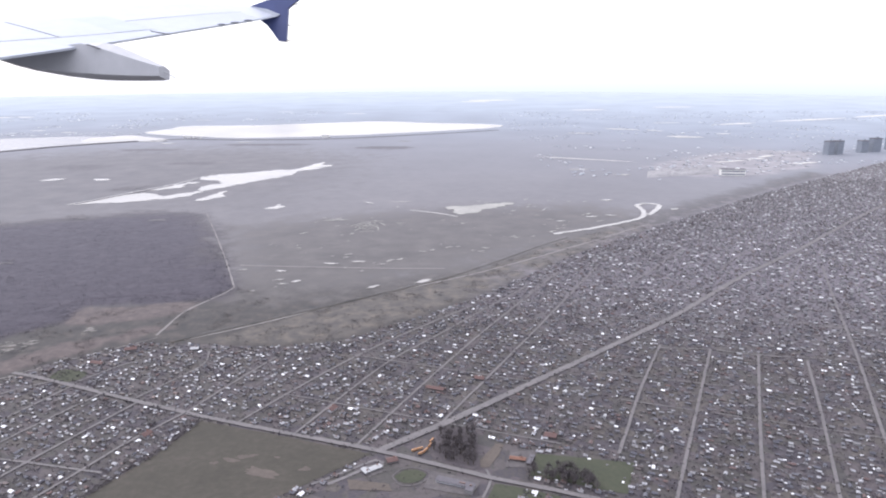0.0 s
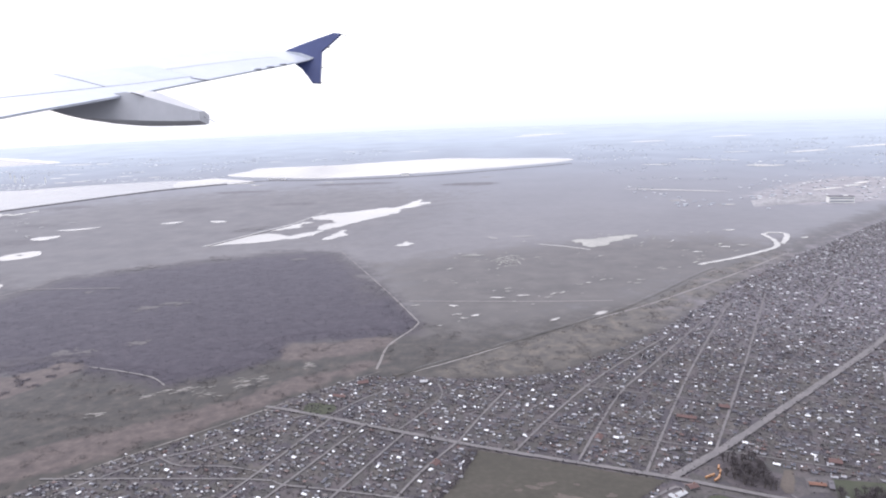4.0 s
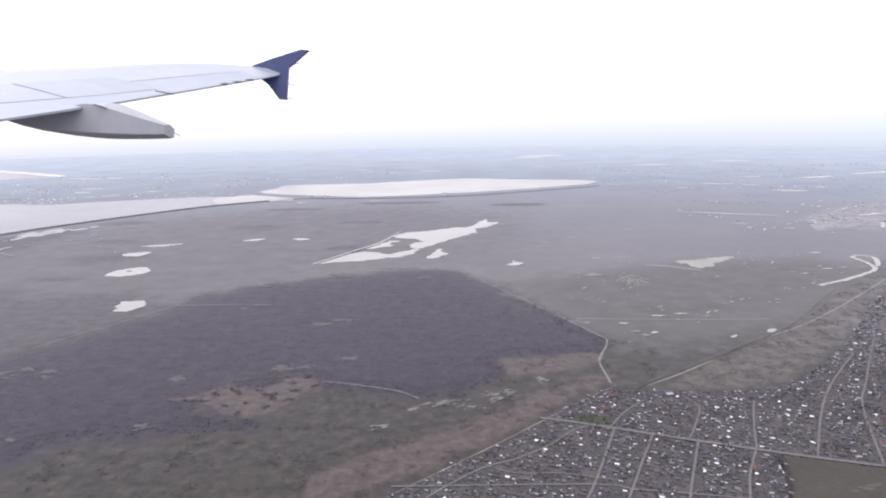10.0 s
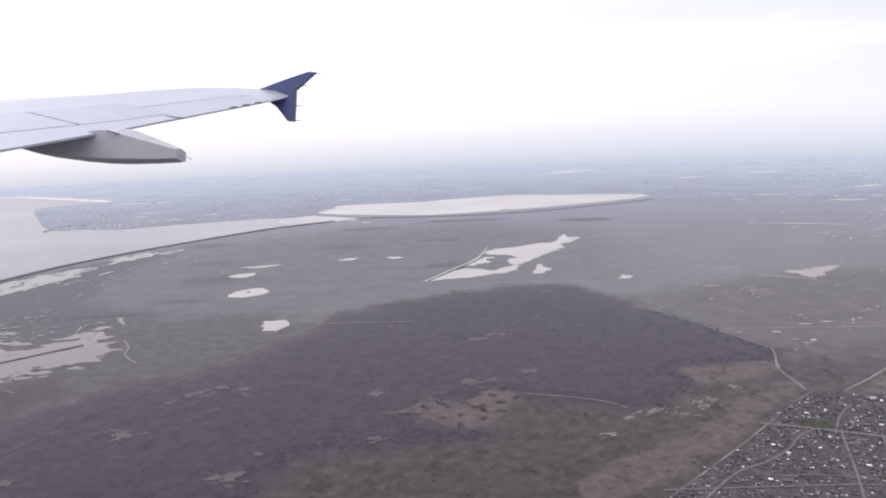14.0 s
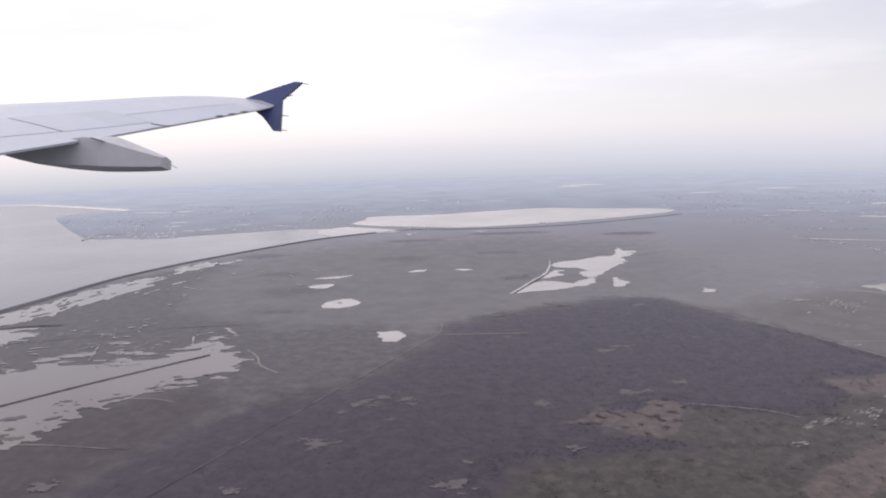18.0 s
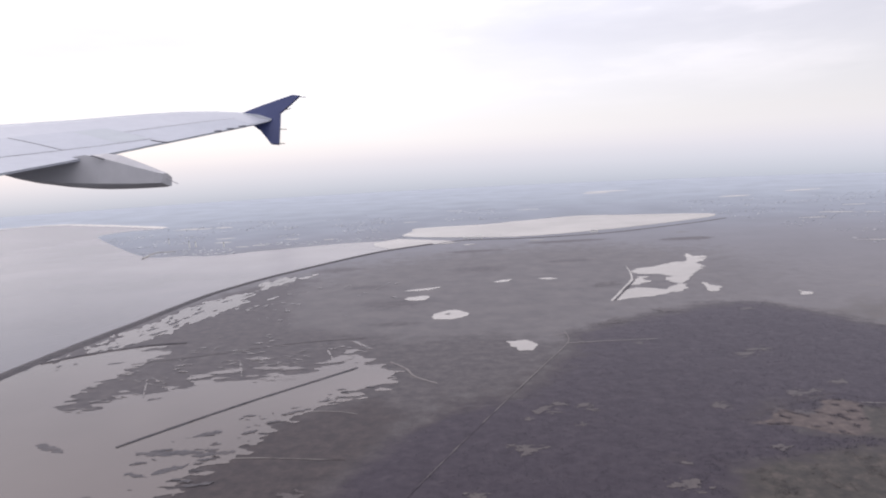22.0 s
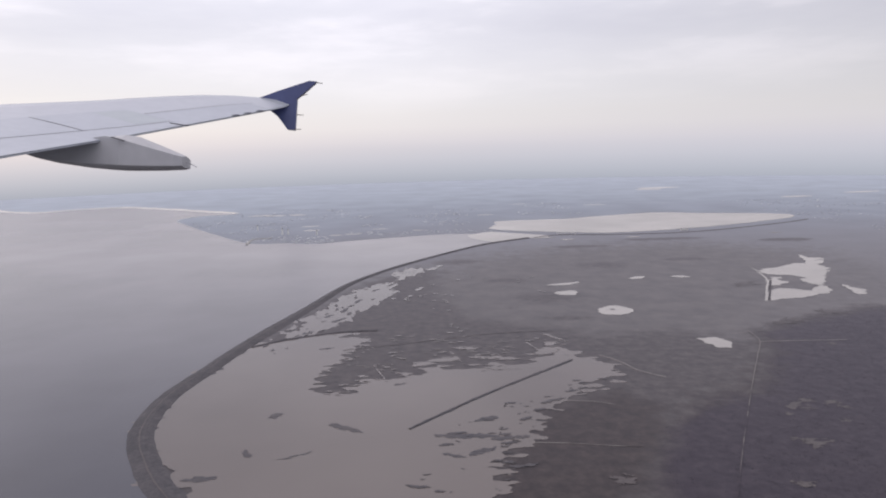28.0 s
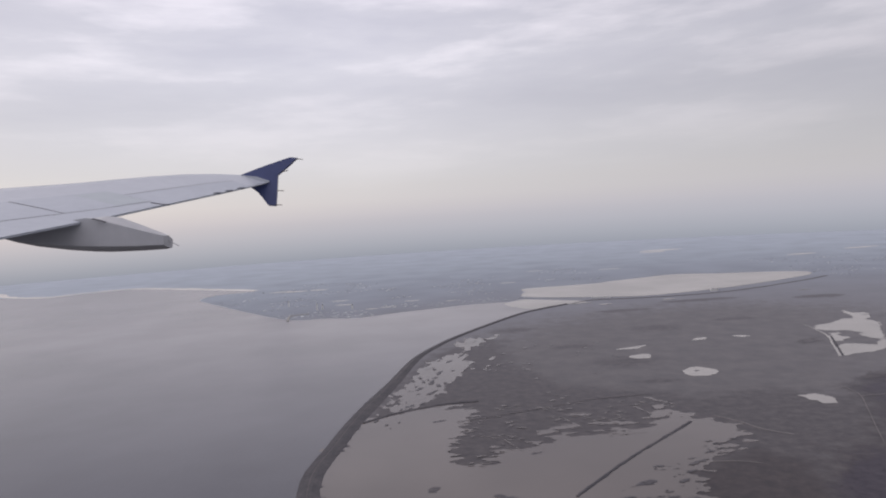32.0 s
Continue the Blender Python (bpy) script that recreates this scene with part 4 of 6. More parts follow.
patches("reed_islets", strewn(90, [(-96, 66), (-82, 66), (-76, 92), (-60, 104), (-66, 106), (-90, 88)], 0.2, 1.3, 0.3, 5, mr, 5) + strewn(22, LAGOON, 0.3, 2.2, 0.3, 70, mr)
        + strewn(16, [(-132, 118), (-126, 118), (-118, 150), (-108, 196), (-118, 188), (-126, 150)], 0.25, 1.2, 0.4, 72, mr) + [(-47.5, 155, 0.8, 0.35, 5)], 0.094, MARSH_SCRUB, "dark reed islets in the shallow water", "islets", 2)
patches("meadow_pools", [(110, 146.4, 1.3, 0.5, 0), (114.2, 147.6, 1.0, 0.35, -20), (117, 163.8, 1.3, 0.8, 0), (103, 142.4, 0.9, 0.4, 0), (101, 153, 1.6, 0.2, 55), (129.3, 153.5, 1.1, 0.6, 30), (62.4, 161.2, 1.6, 0.35, -45), (69.5, 162.4, 3.2, 0.3, 3),
                         (129.5, 200, 2.6, 0.8, 0), (119, 210.5, 3.0, 0.7, 0), (55, 109, 0.9, 0.35, 0), (58.5, 104, 0.8, 0.3, 20),
                         (62, 113, 1.2, 0.35, 0), (66, 114, 0.9, 0.3, 0), (77, 104, 1.6, 0.45, 40), (70, 101.5, 1.0, 0.3, 40), (-3, 286, 3.0, 1.4, 0), (-60, 290, 0, 0, 0), (-33, 283, 3, 1.2, 0), (-42, 291, 4.5, 1.4, 10), (62, 288, 2.6, 0.8, 0)]
        + strewn(16, [(-60, 200), (60, 200), (40, 270), (-50, 270)], 0.3, 1.1, 0.3, 0, mr), 0.09, LAKE,
        "small pale pools scattered over the wet meadow", "pools", 3)
patches("meadow_scrapes", strewn(150, [(50, 96), (75, 108), (105, 135), (125, 160), (95, 170), (55, 150), (48, 120)], 0.1, 0.75, 0.35, 25, mr, 7)
        + [(63.5 + 2.2 * math.cos(k * 2.4) * (k / 26) ** 0.5 + 1.2, 138.5 + 3.4 * math.sin(k * 2.4) * (k / 26) ** 0.5, 0.45, 0.16, 40 * k) for k in range(26)]
        + [(56 + 5 * mr.random(), 143 + 2 * mr.random(), 0.9, 0.2, 5) for _ in range(8)], 0.07, PAN, "pale bare scrapes and puddles on the meadow", "scrapes", 8, 0.6)
for k, (x, y, l) in enumerate(GLADES):
    field_sheet("glade", oval(x, y, l * 0.9, l * 0.55), 0.14, 0.078 + 0.001 * (k % 9), GLADE, l * 0.6, (l * 0.9, l * 0.5), "pale ragged grass glade in the woods", "glade", 0.45)
sandy = []
for x, y, l in ((21.5, 77, 0.9), (24, 78, 1.6), (28, 77.6, 1.6), (31.4, 79.4, 1.2), (33, 81.6, 0.8), (38, 85.6, 0.5), (31, 81.4, 1.0), (18, 72.6, 0.5), (26.4, 79, 1.2)):
    for _ in range(12):
        q = mr.uniform(0.12, 0.6)
        sandy.append((x + mr.normal(0, l * 0.8), y + mr.normal(0, 0.45), q, q * mr.uniform(0.1, 0.28), mr.uniform(5, 45)))
patches("sand_patches", sandy, 0.05, SAND, "bare pale sand scrapes on the pasture", "sand", 6)
ribbon("marsh_track", [(-112, 126.4), (-109.4, 127.2), (-98, 130.4), (-81, 135.8), (-66, 137)], [(-0.16, 0.1), (0.16, 0.1)], GLADE, 1, 0.6, "faint track through the reed marsh", "track")
ribbon("lagoon_bank", [(-132, 130.5), (-125, 136), (-114, 140.5), (-106, 141)], [(-0.5, 0.05), (-0.2, 0.25), (0.2, 0.25), (0.5, 0.05)], DIKE, 0.6, 0.8, "low dark bank between lagoon and flooded marsh", "embankment")
ribbon("winding_pool", [(100, 131.8), (105.8, 134.9), (110.3, 137.7), (119.4, 144.7), (121.9, 151.1), (122.4, 157.7), (125, 159.5), (127.1, 157), (122.2, 147.8)], [(-0.55, 0.09), (0.55, 0.09)], LAKE, 0.8, 0.6, "narrow looping pale pool on the meadow", "pool")
for cx, cy, l, b, a in ((-118.2, 92.2, 1.3, 0.8, 60), (-106.4, 86.6, 3.4, 0.55, -32), (-88.4, 82.6, 4.6, 0.7, -4), (-82, 81.6, 3.0, 0.6, 4), (-86.5, 77.5, 2.2, 0.7, 30), (-90.5, 76.5, 1.6, 0.4, -20),
                        (-85, 88.4, 1.9, 0.8, 20), (-119.4, 79, 1.4, 0.5, 120), (-112.6, 77.6, 2.6, 0.22, 25), (-123.6, 72, 2.4, 0.6, 10), (-126.8, 69.2, 1.4, 0.8, 40), (-115.6, 128, 1.8, 0.4, 15),
                        (-122, 141, 1.6, 0.4, 40), (-119.4, 156, 1.8, 0.6, 60), (-113.6, 172, 2.4, 0.7, 75), (-116, 163, 1.6, 0.5, 70), (-110, 186, 1.8, 0.7, 60), (-99, 105, 1.2, 0.35, 20)):
    c, d = math.cos(radians(a)), math.sin(radians(a))
    ring = [(cx + l * math.cos(k * math.pi / 4) * c - b * math.sin(k * math.pi / 4) * d, cy + l * math.cos(k * math.pi / 4) * d + b * math.sin(k * math.pi / 4) * c) for k in range(8)]
    sheet("reed_island", outline(ring, 0.3, 0.55, 1.0), 0.082, MARSH_SCRUB, "dark reed islet in the flooded marsh", "islet")

# sea bank with its wave-washed stony foot

ribbon("sea_bank", BANK, [(-2.15, 0.0), (-1.6, 0.14), (-0.8, 0.33), (0.5, 0.36), (1.3, 0.2), (2.15, 0.0)], DIKE, 1.2, 0.12, "curved muddy bank between bay and marsh", "embankment", taper=((0.0, 1.0), (0.42, 1.0), (0.62, 0.62), (1.0, 0.5)))
ribbon("bank_track", BANK, [(-0.3, 0.375), (-0.08, 0.375)], GLADE, 1.2, 0.3, "grey track along the top of the bank", "track")

# ---- roads and tracks ----
STREETS = {
    "main_road": ([(75, 59.7), (81, 64.6), (88.5, 71.4), (100.3, 82.1), (109.4, 90.6), (124, 106.1), (140.6, 121.7), (161.4, 142.8), (200, 180)], 0.75),
    "cross_road": ([(36, 74), (40.1, 72.6), (48.7, 69.1), (59, 65.1), (65.4, 62.9), (75, 59.7), (84.4, 55.9), (90.8, 53.7), (110, 46)], 0.5),
    "street_a": ([(94.4, 59.3), (96.1, 63.2), (98.7, 69.3), (101.6, 75.5), (104.3, 81)], 0.42), "street_b": ([(96, 51), (101.5, 62.8), (109.4, 79.8)], 0.42),
    "street_c": ([(102, 50), (107.9, 64.2), (114, 78.3)], 0.42), "street_d": ([(107, 49), (113.8, 65.1), (118.5, 76.9)], 0.42),
    "street_e": ([(112, 49), (117.1, 61.5), (123.9, 76.9), (131, 94), (138.3, 111.1)], 0.45), "street_f": ([(103.9, 80.2), (109.4, 79.8), (114, 78.3), (124, 76.9)], 0.3),
    "street_g": ([(56.9, 66), (54, 61.1), (51.9, 56.4), (48, 48)], 0.38), "street_h": ([(51.8, 68.2), (47.2, 58), (43, 48)], 0.38), "street_i": ([(47.6, 70), (42.2, 58.9), (37, 48)], 0.38),
    "street_j": ([(43.8, 71.4), (38.9, 59.8), (33, 48)], 0.38), "street_k": ([(20, 60), (38.9, 59.8), (42.2, 58.9), (47.2, 58), (53.9, 56.6)], 0.34),
    "street_l": ([(62.1, 64.1), (64.9, 68.9), (67.5, 73.2), (71.1, 78.6), (75.2, 83.9), (79.8, 89.2), (84.0, 93.9)], 0.38), "street_m": ([(67.6, 62.4), (73.9, 75.9), (79.1, 83.5), (92, 102)], 0.38),
    "street_n": ([(73.1, 60.6), (83.1, 81.7), (97, 108)], 0.38), "street_o": ([(79.8, 63.6), (90.6, 84.8), (104, 112)], 0.38),
    "street_p": ([(65, 69.5), (90, 60.8)], 0.26), "street_q": ([(70, 78.5), (89, 72)], 0.26), "street_r": ([(51.1, 68.7), (52.9, 71.9), (54.9, 76.1), (54.3, 79.4)], 0.32), "street_s": ([(43.4, 71.6), (44.6, 73.4), (46.4, 75.8), (49.3, 78.6)], 0.34),
    "street_t": ([(56.9, 66), (59.7, 72.7), (62.1, 77.8)], 0.36), "street_u": ([(96.5, 68.5), (118, 61.5)], 0.24), "street_v": ([(91.8, 75.4), (108, 71)], 0.24),
    "street_w": ([(29.2, 63.6), (31.8, 62.1), (36.3, 61.9), (40.8, 60.6)], 0.26), "street_y": ([(41.5, 72.2), (38.8, 70.6), (36.2, 67.7), (32.2, 64.8), (28.8, 63.2), (24.2, 59), (20, 54)], 0.36), "street_far": ([(120.6, 121.7), (114.3, 113.2), (110.1, 107.2), (106.9, 103.6)], 0.4), "street_lane": ([(138.2, 127.7), (127.8, 116.7), (122.7, 110.4)], 0.4), "street_back": ([(135.2, 112.1), (128.0, 101.1)], 0.4), "street_x": ([(112, 92), (137, 82)], 0.28),
}
for k, (street, (pts, half)) in enumerate(STREETS.items()):
    half *= 0.5 if street.endswith("road") else 0.33
    ribbon(street, pts, [(-half, 0.11 - 0.0015 * k), (half, 0.11 - 0.0015 * k)], ROAD, 1.0, 0.3, "grey asphalt village street", "road", "structure")
for pts, half, up, mat, fade in (([(50.2, 101.5), (44.5, 115.4), (36.2, 134.5), (25.6, 158.3)], 0.15, 0.032, LAND, (0.85, 0.35)), ([(46.5, 84), (46.6, 86), (47, 92.2), (49.6, 98.6), (50.2, 101.5)], 0.2, 0.03, LAND, (1.1, 0.8)), 
                                 ([(47.8, 112.2), (69, 110.6), (80, 110.4)], 0.22, 0.034, LAND, (1.1, 0.9)), ([(50, 82.6), (51.5, 83.4), (58.4, 88.2), (71, 98.3), (85, 108), (102.4, 123.3), (120, 140)], 0.22, 0.036, LAND, (1.5, 1.0)),
                                 ([(-23.6, 133), (-24.4, 125.6), (-29.6, 115.6), (-35, 105.8), (-43.3, 90.4), (-49.8, 78.2), (-57.5, 63.3)], 0.09, 0.11, LAND, (0.8, 0.3)), ([(20.3, 58.8), (25, 63), (31.3, 68.7), (40.4, 77.4), (47, 83.2)], 0.14, 0.045, LAND, (0.5, 0.7)), ([(-25, 124.3), (-16, 124.2), (-6.8, 123.8)], 0.2, 0.113, LAND, (1.0, 0.8)),
                                 ([(9.5, 86), (14, 84.6), (19.2, 82.5), (22, 80)], 0.14, 0.06, LAND, (1.2, 0.9)), ([(-60, 118.6), (-57, 114), (-55.2, 109), (-51.4, 104.8)], 0.22, 0.066, LAND, (1.1, 0.9)), ([(-71.6, 95.2), (-67, 94.4), (-63.8, 92.8)], 0.16, 0.064, LAND, (0.8, 0.4)), ([(-79, 79.8), (-74.6, 79.3), (-68, 78), (-64, 77.4)], 0.16, 0.064, LAND, (0.9, 0.2))):
    ribbon("dirt_track", pts, [(-half * 0.8, up), (half * 0.8, up)], mat, 1.0, 0.5, "pale unpaved track", "track", "structure", None, fade)
ribbon("railway_embankment", [(49, 82), (58.2, 88.8), (69, 97), (81.2, 106.8), (96.9, 124.3), (102, 129.5)],
       [(-0.5, 0.0), (-0.25, 0.09), (0.25, 0.09), (0.5, 0.0)], LAND, 1.5, 0.5, "low dark embankment along the scrubland", "embankment", "structure", None, (-0.5, -0.5))
ribbon("marsh_bank", [(-66, 115.8), (-83.2, 99.9), (-96.8, 85.6)], [(-0.4, 0.05), (-0.15, 0.2), (0.15, 0.2), (0.4, 0.05)], DIKE, 0.5, 0.8, "thin straight bank through the flooded marsh", "embankment")

# ---- village ----
VILLAGE = [(17, 56), (27, 64.5), (33.4, 69.5), (38.6, 76.5), (45, 81.6), (53, 81.2), (62, 80.6), (68, 82), (77, 89.6), (85.5, 98), (102, 118.5), (119, 136), (156, 171), (220, 226), (300, 240), (250, 140), (200, 60), (150, 36), (16, 36)]
set_land(field_sheet("village_ground", VILLAGE, 2.0, 0.025, GARDEN, 0.4, (5, 5), "dark patchwork of village gardens and yards", "ground"))
FIELD = [(58.8, 64.5), (66, 62.2), (74.4, 59.3), (70.4, 55.6), (66, 51.6), (61, 47), (51.5, 47), (54.4, 54), (57.4, 60)]
PARK = [(87.8, 59.4), (95.4, 58.1), (93.8, 54.1), (91.8, 54.7), (88.6, 55.9), (86.9, 56.4)]
SQUARE = [(74.5, 59), (81, 63.4), (88, 59.4), (86.5, 55.3), (84, 50), (66, 48), (72, 56)]
sheet("playing_field", [Vector(p) for p in FIELD], 0.05, PLAYING, "worn green playing field beside the village", "field")
sheet("park_lawn", [Vector(p) for p in PARK], 0.05, LAWN, "green lawn by the crossroads", "lawn")
sheet("sports_lawn", outline([(40.4, 74.7), (43.6, 74.2), (43.4, 72.2), (40.8, 72.3)], 0.8, 0.1, 3), 0.05, LAWN, "bright green sports pitch at the village edge", "lawn")

rng = np.random.default_rng(7)
ALONG = np.array((0.43, 0.903))
ACROSS = np.array((0.903, -0.43))
s, w = np.meshgrid(np.arange(20, 330, 0.78), np.arange(-110, 150, 0.98), indexing="ij")
s, w = s.ravel() + rng.uniform(-0.3, 0.3, s.size), w.ravel() + rng.uniform(-0.35, 0.35, s.size)
hx, hy = s * ALONG[0] + w * ACROSS[0], s * ALONG[1] + w * ACROSS[1]
keep = inside(hx, hy, VILLAGE) & ~inside(hx, hy, FIELD) & ~inside(hx, hy, SQUARE) & (hy > 44) & ~inside(hx, hy, PARK) & (rng.random(hx.size) < 0.86)
keep &= ~inside(hx, hy, [(40, 75.2), (44.2, 74.8), (44, 71.6), (40, 71.6)])
for pts, half in STREETS.values():
    keep &= ~near_line(hx, hy, pts, half * 0.5 + 0.26)
hx, hy = hx[keep], hy[keep]
order = np.argsort(np.hypot(hx - 75, (hy - 55) * 1.3))
hx, hy = hx[order], hy[order]
turn = np.where(rng.random(hx.size) < 0.22, 0.0, math.pi / 2) + math.atan2(ALONG[1], ALONG[0]) + rng.normal(0, 0.07, hx.size)


def gable(l, b, h, ridge, over):
    """Walls and gable roof of a house, as vertices and faces each."""
    x, y = l / 2, b / 2
    wv = [(-x, -y, 0), (x, -y, 0), (x, y, 0), (-x, y, 0), (-x, -y, h), (x, -y, h), (x, y, h), (-x, y, h), (-x, 0, h + ridge), (x, 0, h + ridge)]
    wf = [(0, 1, 5, 4), (2, 3, 7, 6), (1, 2, 6, 9, 5), (3, 0, 4, 8, 7)]
    X, Y, t = x + over, y + over, 0.03
    e = h - ridge * over / y
    rv = [(-X, -Y, e), (X, -Y, e), (X, 0, h + ridge), (-X, 0, h + ridge), (X, Y, e), (-X, Y, e)]
    rv += [(a, c, d + t) for a, c, d in rv]
    rf = [(0, 3, 2, 1), (3, 5, 4, 2), (6, 7, 8, 9), (9, 8, 10, 11), (0, 1, 7, 6), (4, 5, 11, 10), (1, 2, 8, 7), (2, 4, 10, 8), (3, 0, 6, 9), (5, 3, 9, 11)]
    return wv, wf, rv, rf


def make_house(l, b, h, ridge, label, wing=False):
    root = tagged(new("house"), label, "house", "village houses")
    wv, wf, rv, rf = gable(l, b, h, ridge, 0.04)
    mesh_object("wall", wv, wf, WALL, root)
    roof = mesh_object("roof", rv, rf, ROOF, root)
    cx, cz = l * 0.2, h + ridge
    cv = [(cx + a * 0.03, 0.04 + c * 0.03, cz + d) for d in (-0.12, 0.1) for a, c in ((-1, -1), (1, -1), (1, 1), (-1, 1))]
    mesh_object("chimney", cv, [(0, 1, 5, 4), (1, 2, 6, 5), (2, 3, 7, 6), (3, 0, 4, 7), (4, 5, 6, 7)], BRICK, roof)
    if wing:
        wv, wf, rv, rf = gable(b * 0.8, l * 0.4, h * 0.7, ridge * 0.6, 0.04)
        turned = pose(l * 0.1, -b * 0.6, 0, 0, 0, 90)
        porch = mesh_object("porch", [turned @ Vector(v) for v in wv], wf, WALL, root)
        mesh_object("porch_roof", [turned @ Vector(v) for v in rv], rf, ROOF, porch)
    return root


near_count = 300
kinds = [make_house(0.42, 0.3, 0.11, 0.075, "small village house with a pitched roof"), make_house(0.34, 0.32, 0.14, 0.07, "square two-storey village house with a low roof"),
         make_house(0.5, 0.25, 0.1, 0.065, "long low village house with a pitched roof"), make_house(0.4, 0.28, 0.12, 0.085, "village house with a gabled porch", True)]
for k in range(near_count):
    m = Matrix.Translation((hx[k], hy[k], 0.02)) @ Matrix.Rotation(turn[k], 4, "Z")
    if k < 4:
        kinds[k].matrix_world = m
    else:
        copy_thing(kinds[int(rng.integers(4))], m)


def many_houses(name, xs, ys, turns, label, size=0.38, walls_of=None, roofs_of=None, flat=1.0):
    walls, wfaces, roofs, rfaces = [], [], [], []
    for x, y, a in zip(xs, ys, turns):
        wv, wf, rv, rf = gable(size * rng.uniform(0.7, 1.3), size * rng.uniform(0.5, 0.8), size * rng.uniform(0.22, 0.4) * flat, size * rng.uniform(0.12, 0.28) * flat, 0.05 * size)
        c, d = math.cos(a), math.sin(a)
        for src, fs, out, fo in ((wv, wf, walls, wfaces), (rv, rf, roofs, rfaces)):
            n = len(out)
            out += [(x + c * p - d * q, y + d * p + c * q, z + 0.02) for p, q, z in src]
            fo += [tuple(i + n for i in face) for face in fs]
    ob = tagged(mesh_object(name, walls, wfaces, walls_of or WALL_FAR), label, "houses", kind="stuff")
    mesh_object("roofs", roofs, rfaces, roofs_of or ROOF_FAR, ob)


# the farther houses take the tones with haze in them
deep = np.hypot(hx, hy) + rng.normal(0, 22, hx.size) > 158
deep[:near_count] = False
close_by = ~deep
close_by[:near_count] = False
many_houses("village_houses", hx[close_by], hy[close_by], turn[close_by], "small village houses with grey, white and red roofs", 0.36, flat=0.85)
many_houses("distant_houses", hx[deep], hy[deep], turn[deep], "small houses at the far end of the village, greyed for haze", 0.41, WALL_HAZED, ROOF_HAZED)
sx, sy = np.tile(hx[:4600], 2) + rng.normal(0, 0.5, 9200), np.tile(hy[:4600], 2) + rng.normal(0, 0.5, 9200)
ok = ~inside(sx, sy, FIELD) & ~inside(sx, sy, SQUARE)
for pts, half in STREETS.values():
    ok &= ~near_line(sx, sy, pts, half * 0.5 + 0.15)
many_houses("garden_sheds", sx[ok], sy[ok], math.atan2(ACROSS[1], ACROSS[0]) + rng.normal(0, 0.12, ok.sum()) + np.where(rng.random(ok.sum()) < 0.25, math.pi / 2, 0.0), "garden sheds, garages and glasshouses between the houses", 0.19, WALL_FAR, SHED_ROOF, 0.6)

# garden trees and hedges
gx, gy = rng.uniform(16, 200, 300000), rng.uniform(44, 190, 300000)
gs, gw = gx * ALONG[0] + gy * ALONG[1], gx * ACROSS[0] + gy * ACROSS[1]
rows_of = rng.random(gx.size) < 0.6  # most stand in hedge rows between the plots
gs = np.where(rows_of, np.round(gs / 0.78 + 0.5) * 0.78 - 0.39 + rng.normal(0, 0.07, gx.size), gs)
gx, gy = gs * ALONG[0] + gw * ACROSS[0], gs * ALONG[1] + gw * ACROSS[1]
ok = inside(gx, gy, VILLAGE) & ~inside(gx, gy, FIELD) & ~inside(gx, gy, PARK) & (~inside(gx, gy, SQUARE) | (rng.random(gx.size) < 0.12))
for pts, half in STREETS.values():
    ok &= ~near_line(gx, gy, pts, half * 0.26)
tufts("garden_trees", gx[ok], gy[ok], 0.2, 0.125, 4, HEDGE, "bare garden trees and hedges between the houses", "trees", rng)
gx, gy = rng.uniform(16, 170, 30000), rng.uniform(44, 150, 30000)
clump = np.array([noise.noise(Vector((a / 3.5, b / 3.5, 3.0))) for a, b in zip(gx, gy)])
ok = inside(gx, gy, VILLAGE) & ~inside(gx, gy, FIELD) & ~inside(gx, gy, PARK) & ~inside(gx, gy, SQUARE) & (clump > 0.26)
for pts, half in STREETS.values():
    ok &= ~near_line(gx, gy, pts, half * 0.33 + 0.1)
tufts("tall_garden_trees", gx[ok], gy[ok], 0.42, 0.21, 9, HEDGE, "tall bare trees in clumps among the houses", "trees", rng, 0.3)
rx, ry = [], []
for (ax, ay), (bx, by) in zip(FIELD[-3:], FIELD[-2:] + FIELD[:1]):  # the hedge between field and gardens
    k = rng.random(150)
    rx += (ax + (bx - ax) * k + rng.normal(0, 0.16, 150) - 0.25).tolist()
    ry += (ay + (by - ay) * k + rng.normal(0, 0.16, 150)).tolist()
tufts("field_hedge", np.array(rx), np.array(ry), 0.24, 0.2, 6, CROWN, "tall bare hedge along the playing field", "hedge", rng, 0.3)

